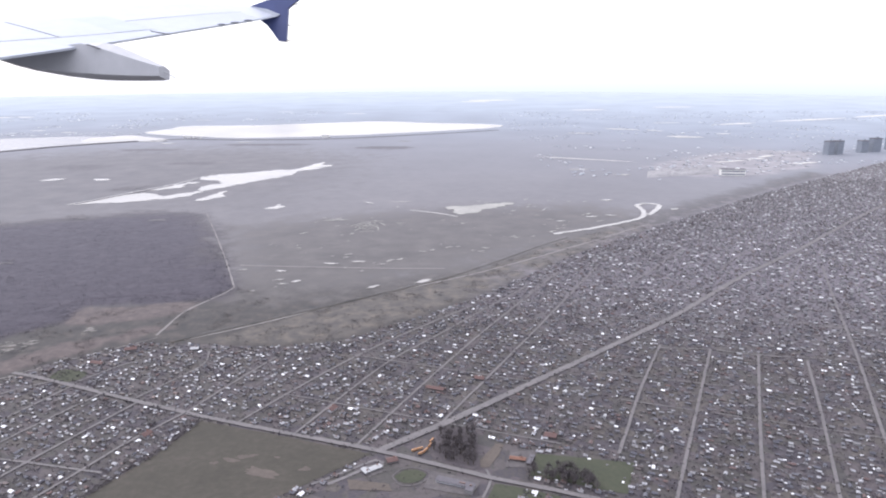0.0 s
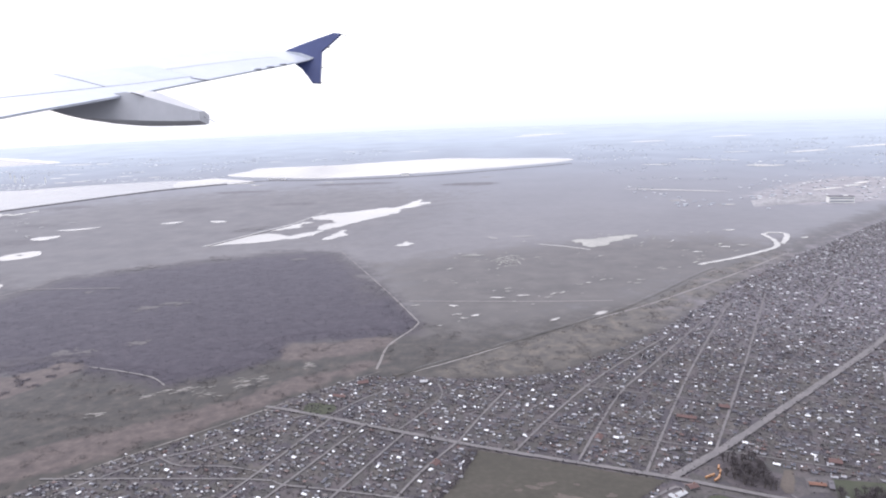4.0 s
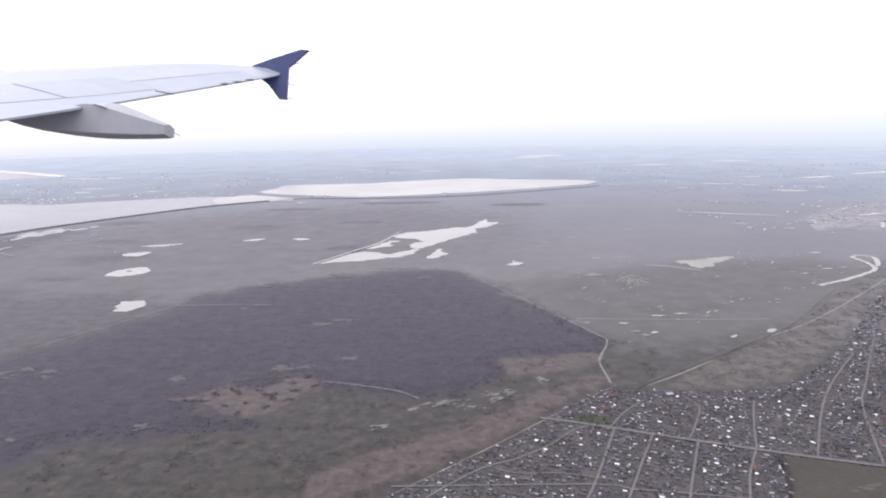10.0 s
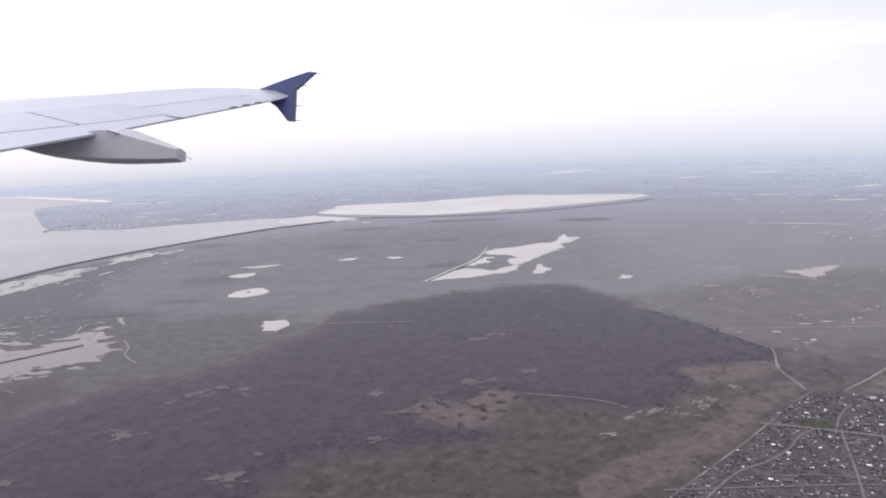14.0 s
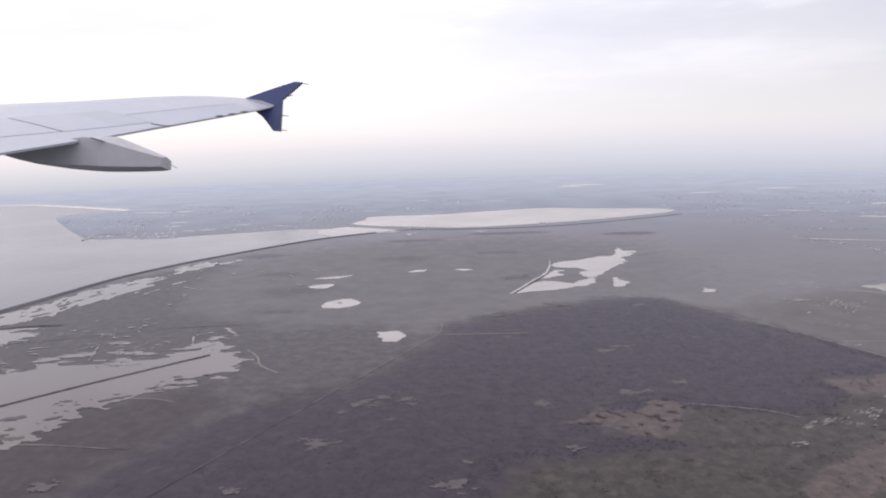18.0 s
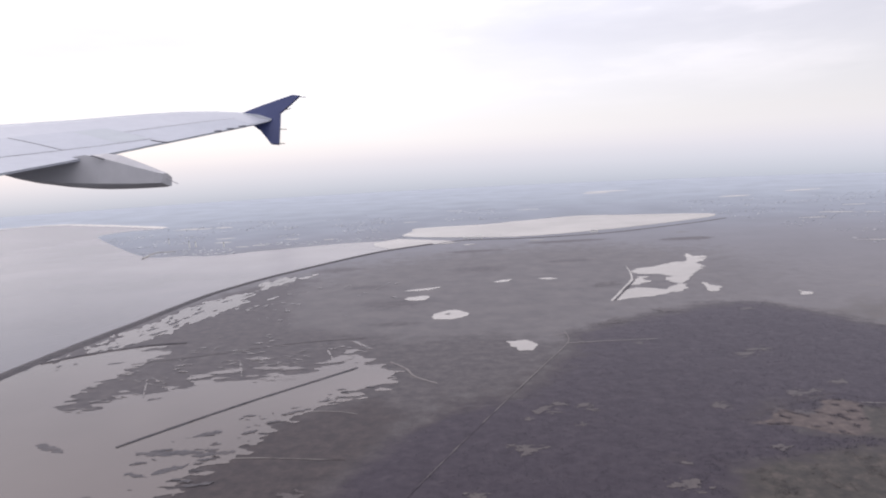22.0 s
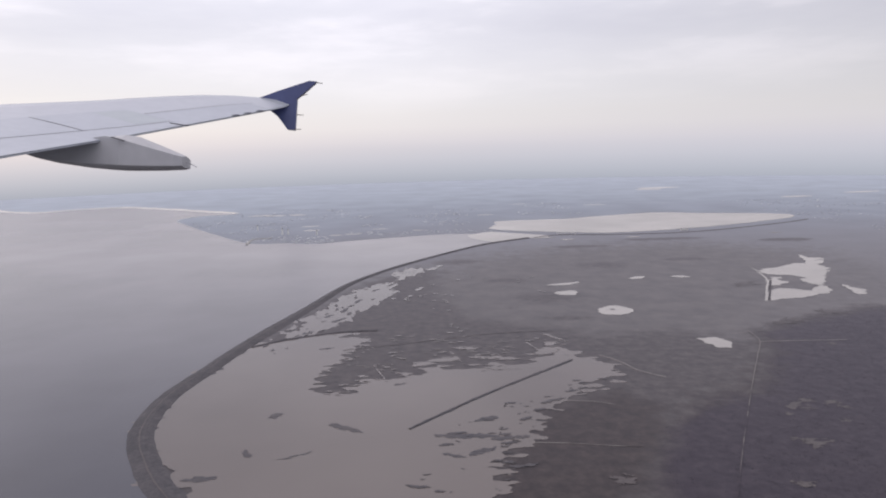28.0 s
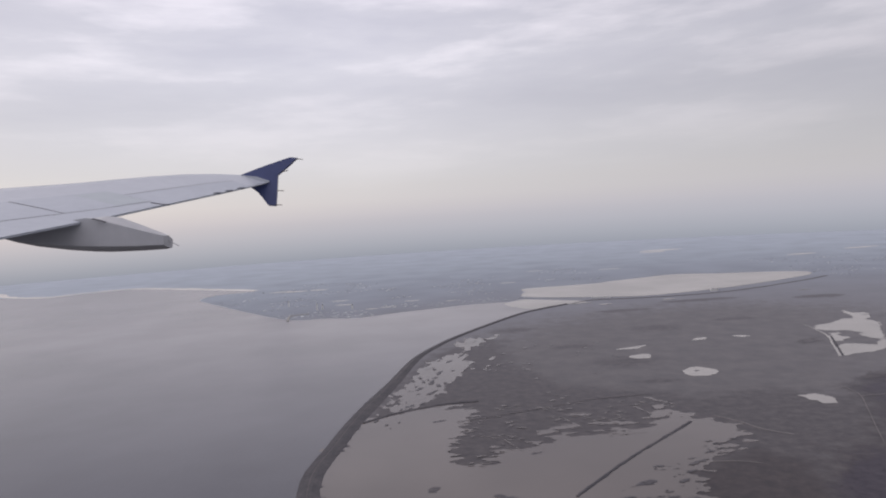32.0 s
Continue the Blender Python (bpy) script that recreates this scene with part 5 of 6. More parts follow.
# ---- woods ----
def canopy(name, border, step, height, material, label):
    """A low rolling roof of bare crowns over a border, torn at its edge."""
    x0, x1, y0, y1 = -70, 54, 46, 160
    nx, ny = int((x1 - x0) / step), int((y1 - y0) / step)
    gx_, gy_ = np.meshgrid(np.linspace(x0, x1, nx + 1), np.linspace(y0, y1, ny + 1), indexing="ij")
    fx, fy = gx_.ravel() + rng.uniform(-0.3, 0.3, gx_.size) * step, gy_.ravel() + rng.uniform(-0.3, 0.3, gx_.size) * step
    inn = inside(fx, fy, border) & ~near_line(fx, fy, border + border[:1], 3.0)
    inn &= depth_in(fx, fy, CLEARING) + np.array([2.3 * noise.fractal(Vector((a / 1.6, b / 1.1, 7.0)), 0.6, 2.0, 4) for a, b in zip(fx, fy)]) < 0
    slow = np.array([noise.noise(Vector((a / 5, b / 5, 1.0))) for a, b in zip(fx, fy)])
    z = height * (0.75 + 0.25 * slow) + rng.uniform(-0.018, 0.018, fx.size)
    z[~inn] = 0.0
    idx = np.arange(fx.size).reshape(nx + 1, ny + 1)
    quads = np.stack([idx[:-1, :-1], idx[1:, :-1], idx[1:, 1:], idx[:-1, 1:]], -1).reshape(-1, 4)
    quads = quads[inn[quads].sum(1) >= 2]
    used = np.unique(quads)
    back = np.zeros(fx.size, int)
    back[used] = np.arange(used.size)
    ob = mesh_object(name, np.c_[fx, fy, z][used].tolist(), back[quads].tolist(), material)
    for poly in ob.data.polygons:
        poly.use_smooth = True
    if material == LAND:
        set_land(ob)
    return tagged(ob, label, "woods", kind="stuff")


edge = [(v.x, v.y) for v in forest_edge]
canopy("woodland", edge, 0.42, 0.055, LAND, "dense dark leafless woodland")
fx, fy = rng.uniform(-70, 54, 62000), rng.uniform(46, 160, 62000)
ok = inside(fx, fy, edge) & ~near_line(fx, fy, [(-24.4, 125.6), (-35, 105.8), (-43.3, 90.4), (-50, 78)], 0.2)
ok &= depth_in(fx, fy, CLEARING) < -0.2
wild = [(-70, 44), (-57, 86), (-40, 98), (-25, 122), (-9, 141), (27, 152), (39, 130)]  # here the woods thin out slowly
for reach, share in ((3.0, 0.3), (6.5, 0.55), (11.0, 0.75), (16.0, 0.9)):
    ok &= ~near_line(fx, fy, wild, reach) | (rng.random(fx.size) < share)
for x, y, l in GLADES:
    ok &= np.hypot(fx - x, fy - y) > l * 0.4
tufts("woodland_crowns", fx[ok], fy[ok], 0.1, 0.3, 5, TWIGS, "bare crowns standing over the dark woodland", "trees", rng, 0.26)
fx, fy = rng.uniform(-64, 54, 30000), rng.uniform(46, 160, 30000)
ok = inside(fx, fy, edge) & near_line(fx, fy, edge + edge[:1], 2.2) & ~near_line(fx, fy, wild, 6.0)
tufts("woodland_edge", fx[ok], fy[ok], 0.12, 0.2, 4, TWIGS, "ragged bare shrubs along the edge of the woods", "shrubs", rng)
bx, by = rng.uniform(-24, 125, 110000), rng.uniform(45, 145, 110000)
clump = np.array([noise.fractal(Vector((a / 3.2, b / 3.2, 5.0)), 0.7, 2.2, 3) for a, b in zip(bx, by)])
ok = (inside(bx, by, PASTURE) | inside(bx, by, SCRUB_PTS)) & ((clump > 0.24) | (inside(bx, by, SCRUB_PTS) & (clump > 0.08)))
tufts("bushes", bx[ok], by[ok], 0.13, 0.2, 6, BUSH, "dark bushes scattered over pasture and scrub", "bushes", rng, 0.3)
bx, by = rng.uniform(-10, 10, 9000), rng.uniform(75, 89, 9000)
clump = np.array([noise.noise(Vector((a / 1.5, b / 1.5, 9.0))) for a, b in zip(bx, by)])
ok = inside(bx, by, CLEARING) & (clump > 0.28)
tufts("clearing_bushes", bx[ok], by[ok], 0.14, 0.2, 8, TWIGS, "dark clumps of bushes in the reed clearing", "bushes", rng, 0.26)

# ---- far town ----
tx, ty = rng.uniform(-240, 0, 2600), 293 + 180 * rng.random(2600) ** 1.6
spread = np.array([noise.noise(Vector((a / 34, b / 30, 2.0))) for a, b in zip(tx, ty)])
ok = inside(tx, ty, FAR_SHORE) & ~inside(tx, ty, LAKE_PTS) & (spread > 0.12)
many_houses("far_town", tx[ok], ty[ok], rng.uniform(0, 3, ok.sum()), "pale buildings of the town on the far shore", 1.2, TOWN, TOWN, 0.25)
tx, ty = rng.uniform(110, 460, 3600), rng.uniform(190, 460, 3600)
spread = np.array([noise.noise(Vector((a / 30, b / 22, 8.0))) for a, b in zip(tx, ty)])
ok = (ty > 180 + (tx - 110) * 0.35) & (spread > 0.02) & ~inside(tx, ty, LAKE_PTS)
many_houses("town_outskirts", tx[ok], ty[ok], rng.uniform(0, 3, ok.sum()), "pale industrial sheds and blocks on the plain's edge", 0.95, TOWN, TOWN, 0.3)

tx, ty = rng.uniform(140, 212, 500), rng.uniform(194, 262, 500)
ok = inside(tx, ty, WORKS) & (rng.random(500) < 0.35)
many_houses("works_sheds", tx[ok], ty[ok], 0.4 + rng.normal(0, 0.3, ok.sum()), "grey and white sheds of a works yard", 1.05, WALL_HAZED, TOWN, 0.3)

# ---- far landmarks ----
def box_verts(l, b, h, x=0, y=0, z=0):
    return [(x + a * l / 2, y + c * b / 2, z + d * h) for d in (0, 1) for a, c in ((-1, -1), (1, -1), (1, 1), (-1, 1))]


BOX = [(3, 2, 1, 0), (4, 5, 6, 7), (0, 1, 5, 4), (1, 2, 6, 5), (2, 3, 7, 6), (3, 0, 4, 7)]


def flat_block(name, x, y, turned, l, b, h, wall, roof, label, category, storeys=0, group=""):
    """A flat-roofed building: walls, roof slab with parapet, and window bands where they show."""
    root = tagged(new(name), label, category, group)
    root.matrix_world = pose(x, y, 0.02, 0, 0, turned)
    mesh_object("wall", box_verts(l, b, h), BOX, wall, root)
    mesh_object("roof", box_verts(l * 1.03, b * 1.03, h * 0.04 + 0.02, 0, 0, h), BOX, roof, root)
    mesh_object("stair_head", box_verts(l * 0.16, b * 0.3, h * 0.08 + 0.05, l * 0.2, 0, h * 1.04 + 0.02), BOX, wall, root)
    for k in range(storeys):
        z = h * (k + 0.35) / storeys
        mesh_object("window_band", box_verts(l * 0.94, b * 1.01, h * 0.35 / storeys, 0, 0, z), BOX, TOWER_GLASS, root)
    return root


for x, y, turned, l, b, h, storeys in ((210.6, 243, 20, 2.6, 2.2, 4.4, 9), (214.4, 244.2, 20, 2.6, 2.2, 4.4, 9), (225.4, 248.6, 15, 3.0, 2.2, 4.0, 8), (230.5, 250, 15, 3.6, 2.2, 4.6, 9), (240, 256, 15, 3.2, 2.4, 6.0, 11)):
    flat_block("tower_block", x, y, turned, l, b, h, CONCRETE, GREY_ROOF, "tower block at the edge of town, hazed blue-grey in its colour", "building", storeys, "tower blocks")
flat_block("factory", 160, 199, -8, 6.4, 2.4, 1.7, WHITE_WALL, GREY_ROOF, "white factory hall beside the spoil tip", "factory", 2)
flat_block("pump_house", 27, 304, 0, 3.2, 1.4, 0.9, WHITE_WALL, GREY_ROOF, "small white building on the lake shore", "building", 0)


def heap(name, x, y, l, b, h, material, label, seed):
    verts, faces, n, m = [], [], 40, 14
    for i in range(n + 1):
        for j in range(m + 1):
            u, v = i / n * 2 - 1, j / m * 2 - 1
            r = max(0.0, 1 - u ** 4) * max(0.0, 1 - v * v)
            z = h * r ** 0.7 * (0.75 + 0.6 * noise.fractal(Vector((u * 3, v * 2, seed)), 0.8, 2.0, 4))
            verts.append((x + u * l * 0.9 + v * b * 0.3, y + u * l * 0.28 + v * b, max(z, 0.0)))
    for i in range(n):
        for j in range(m):
            a = i * (m + 1) + j
            faces.append((a, a + m + 1, a + m + 2, a + 1))
    return tagged(mesh_object(name, verts, faces, material), label, "spoil tip")


heap("spoil_tip", 149.5, 205, 14, 6, 1.2, SLAG, "long grey mound of spoil at the edge of the plain", 3.0)
# the patch at (103, 590) stands for a small far lake
patches("glasshouse_rows", [(163, 337, 8, 1.3, -30), (176.5, 329, 4, 1, -25), (182.5, 299.5, 6.5, 1.2, 5), (228, 364, 13, 2.0, 20), (279, 388, 26, 2.4, 22), (336, 416, 24, 2.6, 26), (175, 477, 12, 3, 5), (241, 504, 16, 3.5, 8), (117, 608, 20, 6, 5), (179, 303, 5, 1.2, 0), (124, 233, 16, 0.6, -24), (202.6, 314, 3.5, 0.9, 0), (103, 590, 12, 5, 0), (140, 318, 6, 0.8, -10), (196, 372, 7, 1, 0),
                            (-195, 427, 7, 2.4, 5), (-181, 429, 6, 2.2, -10), (-132, 321, 4, 1.0, 8), (-156, 341, 4.5, 1.3, 0), (-120, 340, 4, 0.9, 0), (-100, 330, 3, 0.8, 0), (-140, 318, 3, 1.0, 0), (-160, 360, 5, 1.2, 10), (-205, 430, 8, 2.0, 20), (-60, 400, 5, 1, 0), (20, 450, 8, 1.5, 0), (-30, 470, 6, 1, 0), (187, 238, 4, 1.0, 30), (181, 232, 3, 0.8, 10), (192, 222, 5, 0.8, 15), (170, 226, 6, 0.7, 20)],
        0.12, WHITE_SAND, "long pale glasshouse and shed roofs near the town, and a small far lake", "roofs", 9, 0.15)
ribbon("pier", [(-170, 312), (-175, 312), (-178.6, 309), (-178, 300), (-176.8, 292)], [(-0.6, 0.05), (-0.4, 0.35), (0.4, 0.35), (0.6, 0.05)], PAN, 1, 0, "hooked stone pier in the river mouth", "pier")
CAUSEWAY = [(-46, 291.5), (-40, 297), (-32.6, 299.5), (-18, 297), (-4.4, 295.7), (21.6, 297), (46.6, 305), (84.9, 324), (104, 336)]
ribbon("lake_causeway", CAUSEWAY, [(-1.0, 0.02), (-0.5, 0.12), (0.5, 0.12), (1.0, 0.02)], DIKE, 2, 0.3, "dark bank with a road along the lake", "embankment")
ribbon("causeway_road", CAUSEWAY, [(-0.35, 0.14), (0.35, 0.14)], ROAD, 2, 0.1, "grey road along the lake bank", "road")
bridge = tagged(new("bridge"), "small pale bridge with white piers over the channel", "bridge")
bridge.matrix_world = pose(-29.8, 300.8, 0.05, 0, 0, -16)
mesh_object("deck", box_verts(9, 0.9, 0.16, 0, 0, 0.75), BOX, WHITE_WALL, bridge)
for k in range(6):
    mesh_object("pier", box_verts(0.35, 0.8, 0.75, -4 + 1.6 * k, 0, 0), BOX, WHITE_WALL, bridge)
for side in (-0.42, 0.42):
    mesh_object("railing", box_verts(9, 0.05, 0.25, 0, side, 0.91), BOX, WHITE_WALL, bridge)

for x, y, h in ((-168, 326, 3.6), (-165.5, 328, 2.8), (-150, 322, 2.6), (-186, 348, 3.0)):
    stack = tagged(new("factory_chimney"), "tall pale factory chimney on the far shore", "chimney", "far chimneys")
    stack.matrix_world = pose(x, y, 0.03)
    ring = [(r * math.cos(k * math.pi / 4), r * math.sin(k * math.pi / 4), z) for r, z in ((0.42, 0), (0.26, h)) for k in range(8)]
    mesh_object("shaft", ring, [(k, (k + 1) % 8, (k + 1) % 8 + 8, k + 8) for k in range(8)] + [tuple(range(8, 16))], WHITE_WALL, stack)
    ring = [(0.33 * math.cos(k * math.pi / 4), 0.33 * math.sin(k * math.pi / 4), z) for z in (h - 0.5, h - 0.2) for k in range(8)]
    mesh_object("collar", ring, [(k, (k + 1) % 8, (k + 1) % 8 + 8, k + 8) for k in range(8)] + [tuple(range(8, 16)), tuple(range(7, -1, -1))], GREY_ROOF, stack)

# ---- crossroads ----
def straight(pts, step=0.25, ragged=0.03):
    """A closed outline of straight sides, a little uneven."""
    out = []
    for (ax, ay), (bx_, by_) in zip(pts, pts[1:] + pts[:1]):
        n = max(1, int(math.hypot(bx_ - ax, by_ - ay) / step))
        for k in range(n):
            x, y = ax + (bx_ - ax) * k / n, ay + (by_ - ay) * k / n
            out.append(Vector((x + ragged * noise.noise(Vector((x * 3, y * 3, 1.0))) * 2, y + ragged * noise.noise(Vector((x * 3, y * 3, 6.0))) * 2)))
    return out


for name, pts, mat, lab, cat in (("yard", [(73.8, 57.3), (75, 58.0), (75.9, 57), (74.6, 56.1)], YARD, "grey paved yard by the crossroads", "yard"),
                                 ("sand_pitch", [(73, 55.9), (76.2, 55.3), (76.6, 54.4), (73.4, 54.6)], CLAY, "tan sand pitch beside the road", "pitch"),
                                 ("oval_lawn", [(76.6, 56.2), (77.2, 57), (78.2, 57.1), (79, 56.5), (78.4, 55.6), (77.3, 55.4)], LAWN, "small oval lawn by the crossroads", "lawn"),
                                 ("car_park", [(79.4, 57), (83.2, 55.7), (82.4, 53.8), (78.8, 54.8)], YARD, "grey asphalt car park", "car park"),
                                 ("wood_floor", [(79.2, 59.6), (80.0, 63), (82.9, 63), (83, 60), (83, 57.3), (80.4, 58)], CROWN, "dark leaf litter under the trees", "ground"),
                                 ("court", [(83.2, 57.4), (83.2, 58.4), (84.58, 60.81), (85.27, 60.67), (84.61, 58.88), (83.85, 57.45)], CLAY, "brown trodden court beside the trees", "court"),
                                 ("park_lawn", [(84.2, 55.3), (85, 55.2), (88.9, 53.8), (88.4, 52.2), (83.4, 53.2)], LAWN, "green lawn by the road", "lawn"),
                                 ("school_yard", [(85.1, 57.5), (85.7, 59.7), (87.8, 59.9), (87.2, 57.4)], YARD, "grey school yard", "yard")):
    sheet(name, outline(pts, 0.5, 0.06, 1) if name in ("oval_lawn", "wood_floor") else straight(pts), 0.056, mat, lab, cat)
for pts, half in (([(70.4, 55.2), (71.7, 56.1), (74.9, 58.4), (75.6, 58)], 0.14), ([(71.6, 55.2), (72.8, 56.1), (74.5, 57.4), (75.6, 57.8)], 0.17), ([(83.6, 57.2), (83.9, 55.8), (83.2, 53.6)], 0.1)):
    ribbon("drive", pts, [(-half, 0.066), (half, 0.066)], ROAD, 0.5, 0.2, "grey drive beside the crossroads", "drive")
ribbon("oval_path", [(76.4, 56.2), (77.1, 57.2), (78.3, 57.3), (79.3, 56.5), (78.5, 55.3), (77.2, 55.1), (76.4, 56.2)], [(-0.07, 0.062), (0.07, 0.062)], YARD, 0.4, 0.3, "grey path round the oval lawn", "path")
bare = [(64.4, 58.9, 0.75, 0.35, 10), (63.4, 58.4, 0.6, 0.25, -15), (69.6, 57.2, 0.42, 0.26, 10), (62.2, 58, 0.32, 0.2, 0), (67, 58.8, 0.25, 0.14, -20), (66.2, 56.6, 1.6, 0.5, -22)]
patches("bare_spots", bare, 0.056, CLAY, "worn sandy spots on the playing field", "bare ground", 11)


def make_bus(x, y, turned):
    root = tagged(new("bus"), "orange-yellow bus parked by the crossroads", "bus", "parked buses")
    root.matrix_world = pose(x, y, 0.06, 0, 0, turned)
    mesh_object("body", box_verts(0.56, 0.14, 0.12, 0, 0, 0.03) + box_verts(0.53, 0.12, 0.03, 0, 0, 0.151), BOX + [tuple(i + 8 for i in face) for face in BOX], YELLOW, root)
    mesh_object("window_band", box_verts(0.545, 0.144, 0.04, 0, 0, 0.095), BOX, SEAM, root)
    for a in (-0.18, 0.18):
        for b in (-0.062, 0.062):
            ring = [(a + 0.035 * math.cos(k * math.pi / 4), b + d, 0.035 + 0.035 * math.sin(k * math.pi / 4)) for d in (-0.015, 0.015) for k in range(8)]
            mesh_object("wheel", ring, [tuple(range(8)), tuple(range(15, 7, -1))] + [(k, k + 8, (k + 1) % 8 + 8, (k + 1) % 8) for k in range(8)], RUBBER, root)


for x, y, turned in ((77.95, 59.75, 32), (78.35, 59.95, 28), (78.5, 59.3, 40), (79.3, 61.2, 68), (79.2, 60.5, 66), (78.85, 59.75, 60)):
    make_bus(x, y, turned)


def big_house(x, y, turned, l, b, h, ridge, roof, label):
    root = tagged(new("large_house"), label, "house")
    root.matrix_world = pose(x, y, 0.03, 0, 0, turned)
    l, b, h, ridge = l * 0.8, b * 0.75, h * 0.55, ridge * 0.55
    wv, wf, rv, rf = gable(l, b, h, ridge, 0.05)
    mesh_object("wall", wv, wf, WALL, root)
    top = mesh_object("roof", rv, rf, roof, root)
    mesh_object("chimney", box_verts(0.08, 0.08, 0.18, l * 0.25, 0.05, h + ridge - 0.06), BOX, BRICK, top)


for row in ((76.2, 58.3, 20, 1.0, 0.8, 0.3, 0.22, RED_TILE, "red-roofed house on the crossroads"), (75.0, 57.2, 35, 1.2, 0.6, 0.3, 0.1, PALE_ROOF, "pale-roofed shop behind the crossroads"), (74.3, 56.8, -55, 0.9, 0.5, 0.3, 0.1, PALE_ROOF, "pale-roofed shop behind the crossroads"),
            (70.1, 66.4, 64, 1.1, 0.8, 0.4, 0.3, RED_TILE, "large red-roofed house in the village"), (79.4, 70.5, -20, 2.2, 0.7, 0.3, 0.2, RED_TILE, "long red-roofed hall in the village"),
            (83.8, 72.6, -20, 1.2, 0.8, 0.4, 0.25, RED_TILE, "large red-roofed house in the village"), (89.3, 61.9, -18, 1.2, 0.9, 0.4, 0.25, RED_TILE, "red-roofed house by the park"),
            (43.6, 76.2, -15, 1.8, 0.7, 0.35, 0.25, RED_TILE, "long red-roofed house by the sports pitch"), (45.6, 79.6, 15, 1.5, 0.9, 0.5, 0.3, RED_TILE, "large red-roofed house at the village edge"),
            (52.6, 79.8, 10, 1.0, 0.8, 0.4, 0.2, PALE_ROOF, "large white house at the village edge"), (55, 62, 64, 1.0, 0.8, 0.4, 0.3, RED_TILE, "red-roofed house near the playing field"),
            (86.2, 58.5, -12, 1.5, 0.5, 0.3, 0.12, BRICK, "low brick hall beside the court")):
    big_house(*row)
flat_block("school", 81.2, 55.3, -20, 2.9, 0.6, 0.22, WALL, GREY_ROOF, "long flat-roofed grey school by the car park", "school", 2)
flat_block("school_hall", 82.3, 54.5, 70, 0.9, 0.6, 0.3, WALL, GREY_ROOF, "flat-roofed grey hall beside the school", "hall", 0)
flat_block("shed", 87.2, 58.3, 70, 1.3, 0.4, 0.22, WALL, GREY_ROOF, "low flat-roofed shed by the park", "shed", 0)


def make_tree(seed, label, group):
    r = np.random.default_rng(seed)
    root = tagged(new("tree"), label, "tree", group)
    h = r.uniform(0.75, 1.0)
    rings = [(0.045, 0.0), (0.03, 0.3 * h), (0.02, 0.6 * h), (0.006, 0.95 * h)]
    verts = [(q * math.cos(k * math.pi / 3), q * math.sin(k * math.pi / 3), z) for q, z in rings for k in range(6)]
    faces = [(i * 6 + k, i * 6 + (k + 1) % 6, (i + 1) * 6 + (k + 1) % 6, (i + 1) * 6 + k) for i in range(3) for k in range(6)]
    for _ in range(7):
        a, z, reach = r.uniform(0, 6.3), r.uniform(0.3, 0.7) * h, r.uniform(0.15, 0.3)
        tip = Vector((math.cos(a) * reach, math.sin(a) * reach, z + reach))
        n = len(verts)
        verts += [(0.012, 0, z), (-0.012, 0.008, z), (0, -0.012, z + 0.02), tuple(tip)]
        faces += [(n, n + 1, n + 3), (n + 1, n + 2, n + 3), (n + 2, n, n + 3)]
    mesh_object("trunk", verts, faces, BARK, root)
    n = 150
    c = r.normal(0, 0.45, (n, 3)).clip(-1, 1) * (0.28, 0.28, 0.34 * h) + (0, 0, 0.62 * h)
    v = c[:, None, :] + r.normal(0, 0.035, (n, 3, 3))
    mesh_object("crown", v.reshape(-1, 3).tolist(), [(3 * k, 3 * k + 1, 3 * k + 2) for k in range(n)], CROWN, root)
    return root


model = [make_tree(k, "bare leafless tree by the crossroads", "trees by the crossroads") for k in range(4)]
wx, wy = rng.uniform(79, 94, 900), rng.uniform(54, 64, 900)
ok = inside(wx, wy, [(79.4, 59.8), (80.1, 62.8), (82.8, 62.8), (82.9, 60), (82.9, 57.6), (80.5, 58.2)]) | inside(wx, wy, [(86.3, 56.9), (88.3, 57.5), (90.3, 57.1), (92.3, 55.4), (91.7, 54.5), (88.6, 55.6), (86.5, 56.3)])
for k, (x, y) in enumerate(zip(wx[ok][:150], wy[ok][:150])):
    m = pose(x, y, 0.05, 0, 0, rng.uniform(0, 360))
    if k < 4:
        model[k].matrix_world = m
    else:
        copy_thing(model[k % 4], m)

# ---- aircraft wing, seen from its cabin ----
# It has to keep its bearing all along the flight, so it stands once, enlarged 320 times and far off over the horizon,
# to fit the camera's view.
WING_BASE = Matrix.Translation((-6.42, -0.55, 34.79)) @ pose(0, 0, 0, 90 - 9.66, 2.88, -0.5) @ Matrix.Scale(320, 4)
FOCAL = 1184.0


def wing_point(u, v, d):
    """A point at depth d behind pixel (u, v), to fit the camera's view."""
    return Vector(((u - 784) / FOCAL * d, (441 - v) / FOCAL * d, -d))


UPPER_U, UPPER_V = (-900, 0, 150, 260, 330, 385, 450), (255, 182, 172, 162, 157, 155.5, 158)
LOWER_U, LOWER_V = (-420, 0, 225, 300, 316, 465, 500), (356, 272, 230, 214, 211, 180, 171)
ROOT_LE, TIP_LE, ROOT_TE, TIP_TE = wing_point(-900, 255, 7.5), wing_point(450, 158, 15), wing_point(-420, 356, 6.5), wing_point(500, 171, 15)


def on_edge(a, b, s_, us, vs):
    p = a.lerp(b, s_)
    u = 784 - FOCAL * p.x / p.z
    return wing_point(u, float(np.interp(u, us, vs)), -p.z)


def wing_place(s_, c):
    """On the upper side: span fraction from root to tip, chord fraction from leading to trailing edge."""
    a, b = on_edge(ROOT_LE, TIP_LE, s_, UPPER_U, UPPER_V), on_edge(ROOT_TE, TIP_TE, s_, LOWER_U, LOWER_V)
    return a.lerp(b, c), (b - a).length


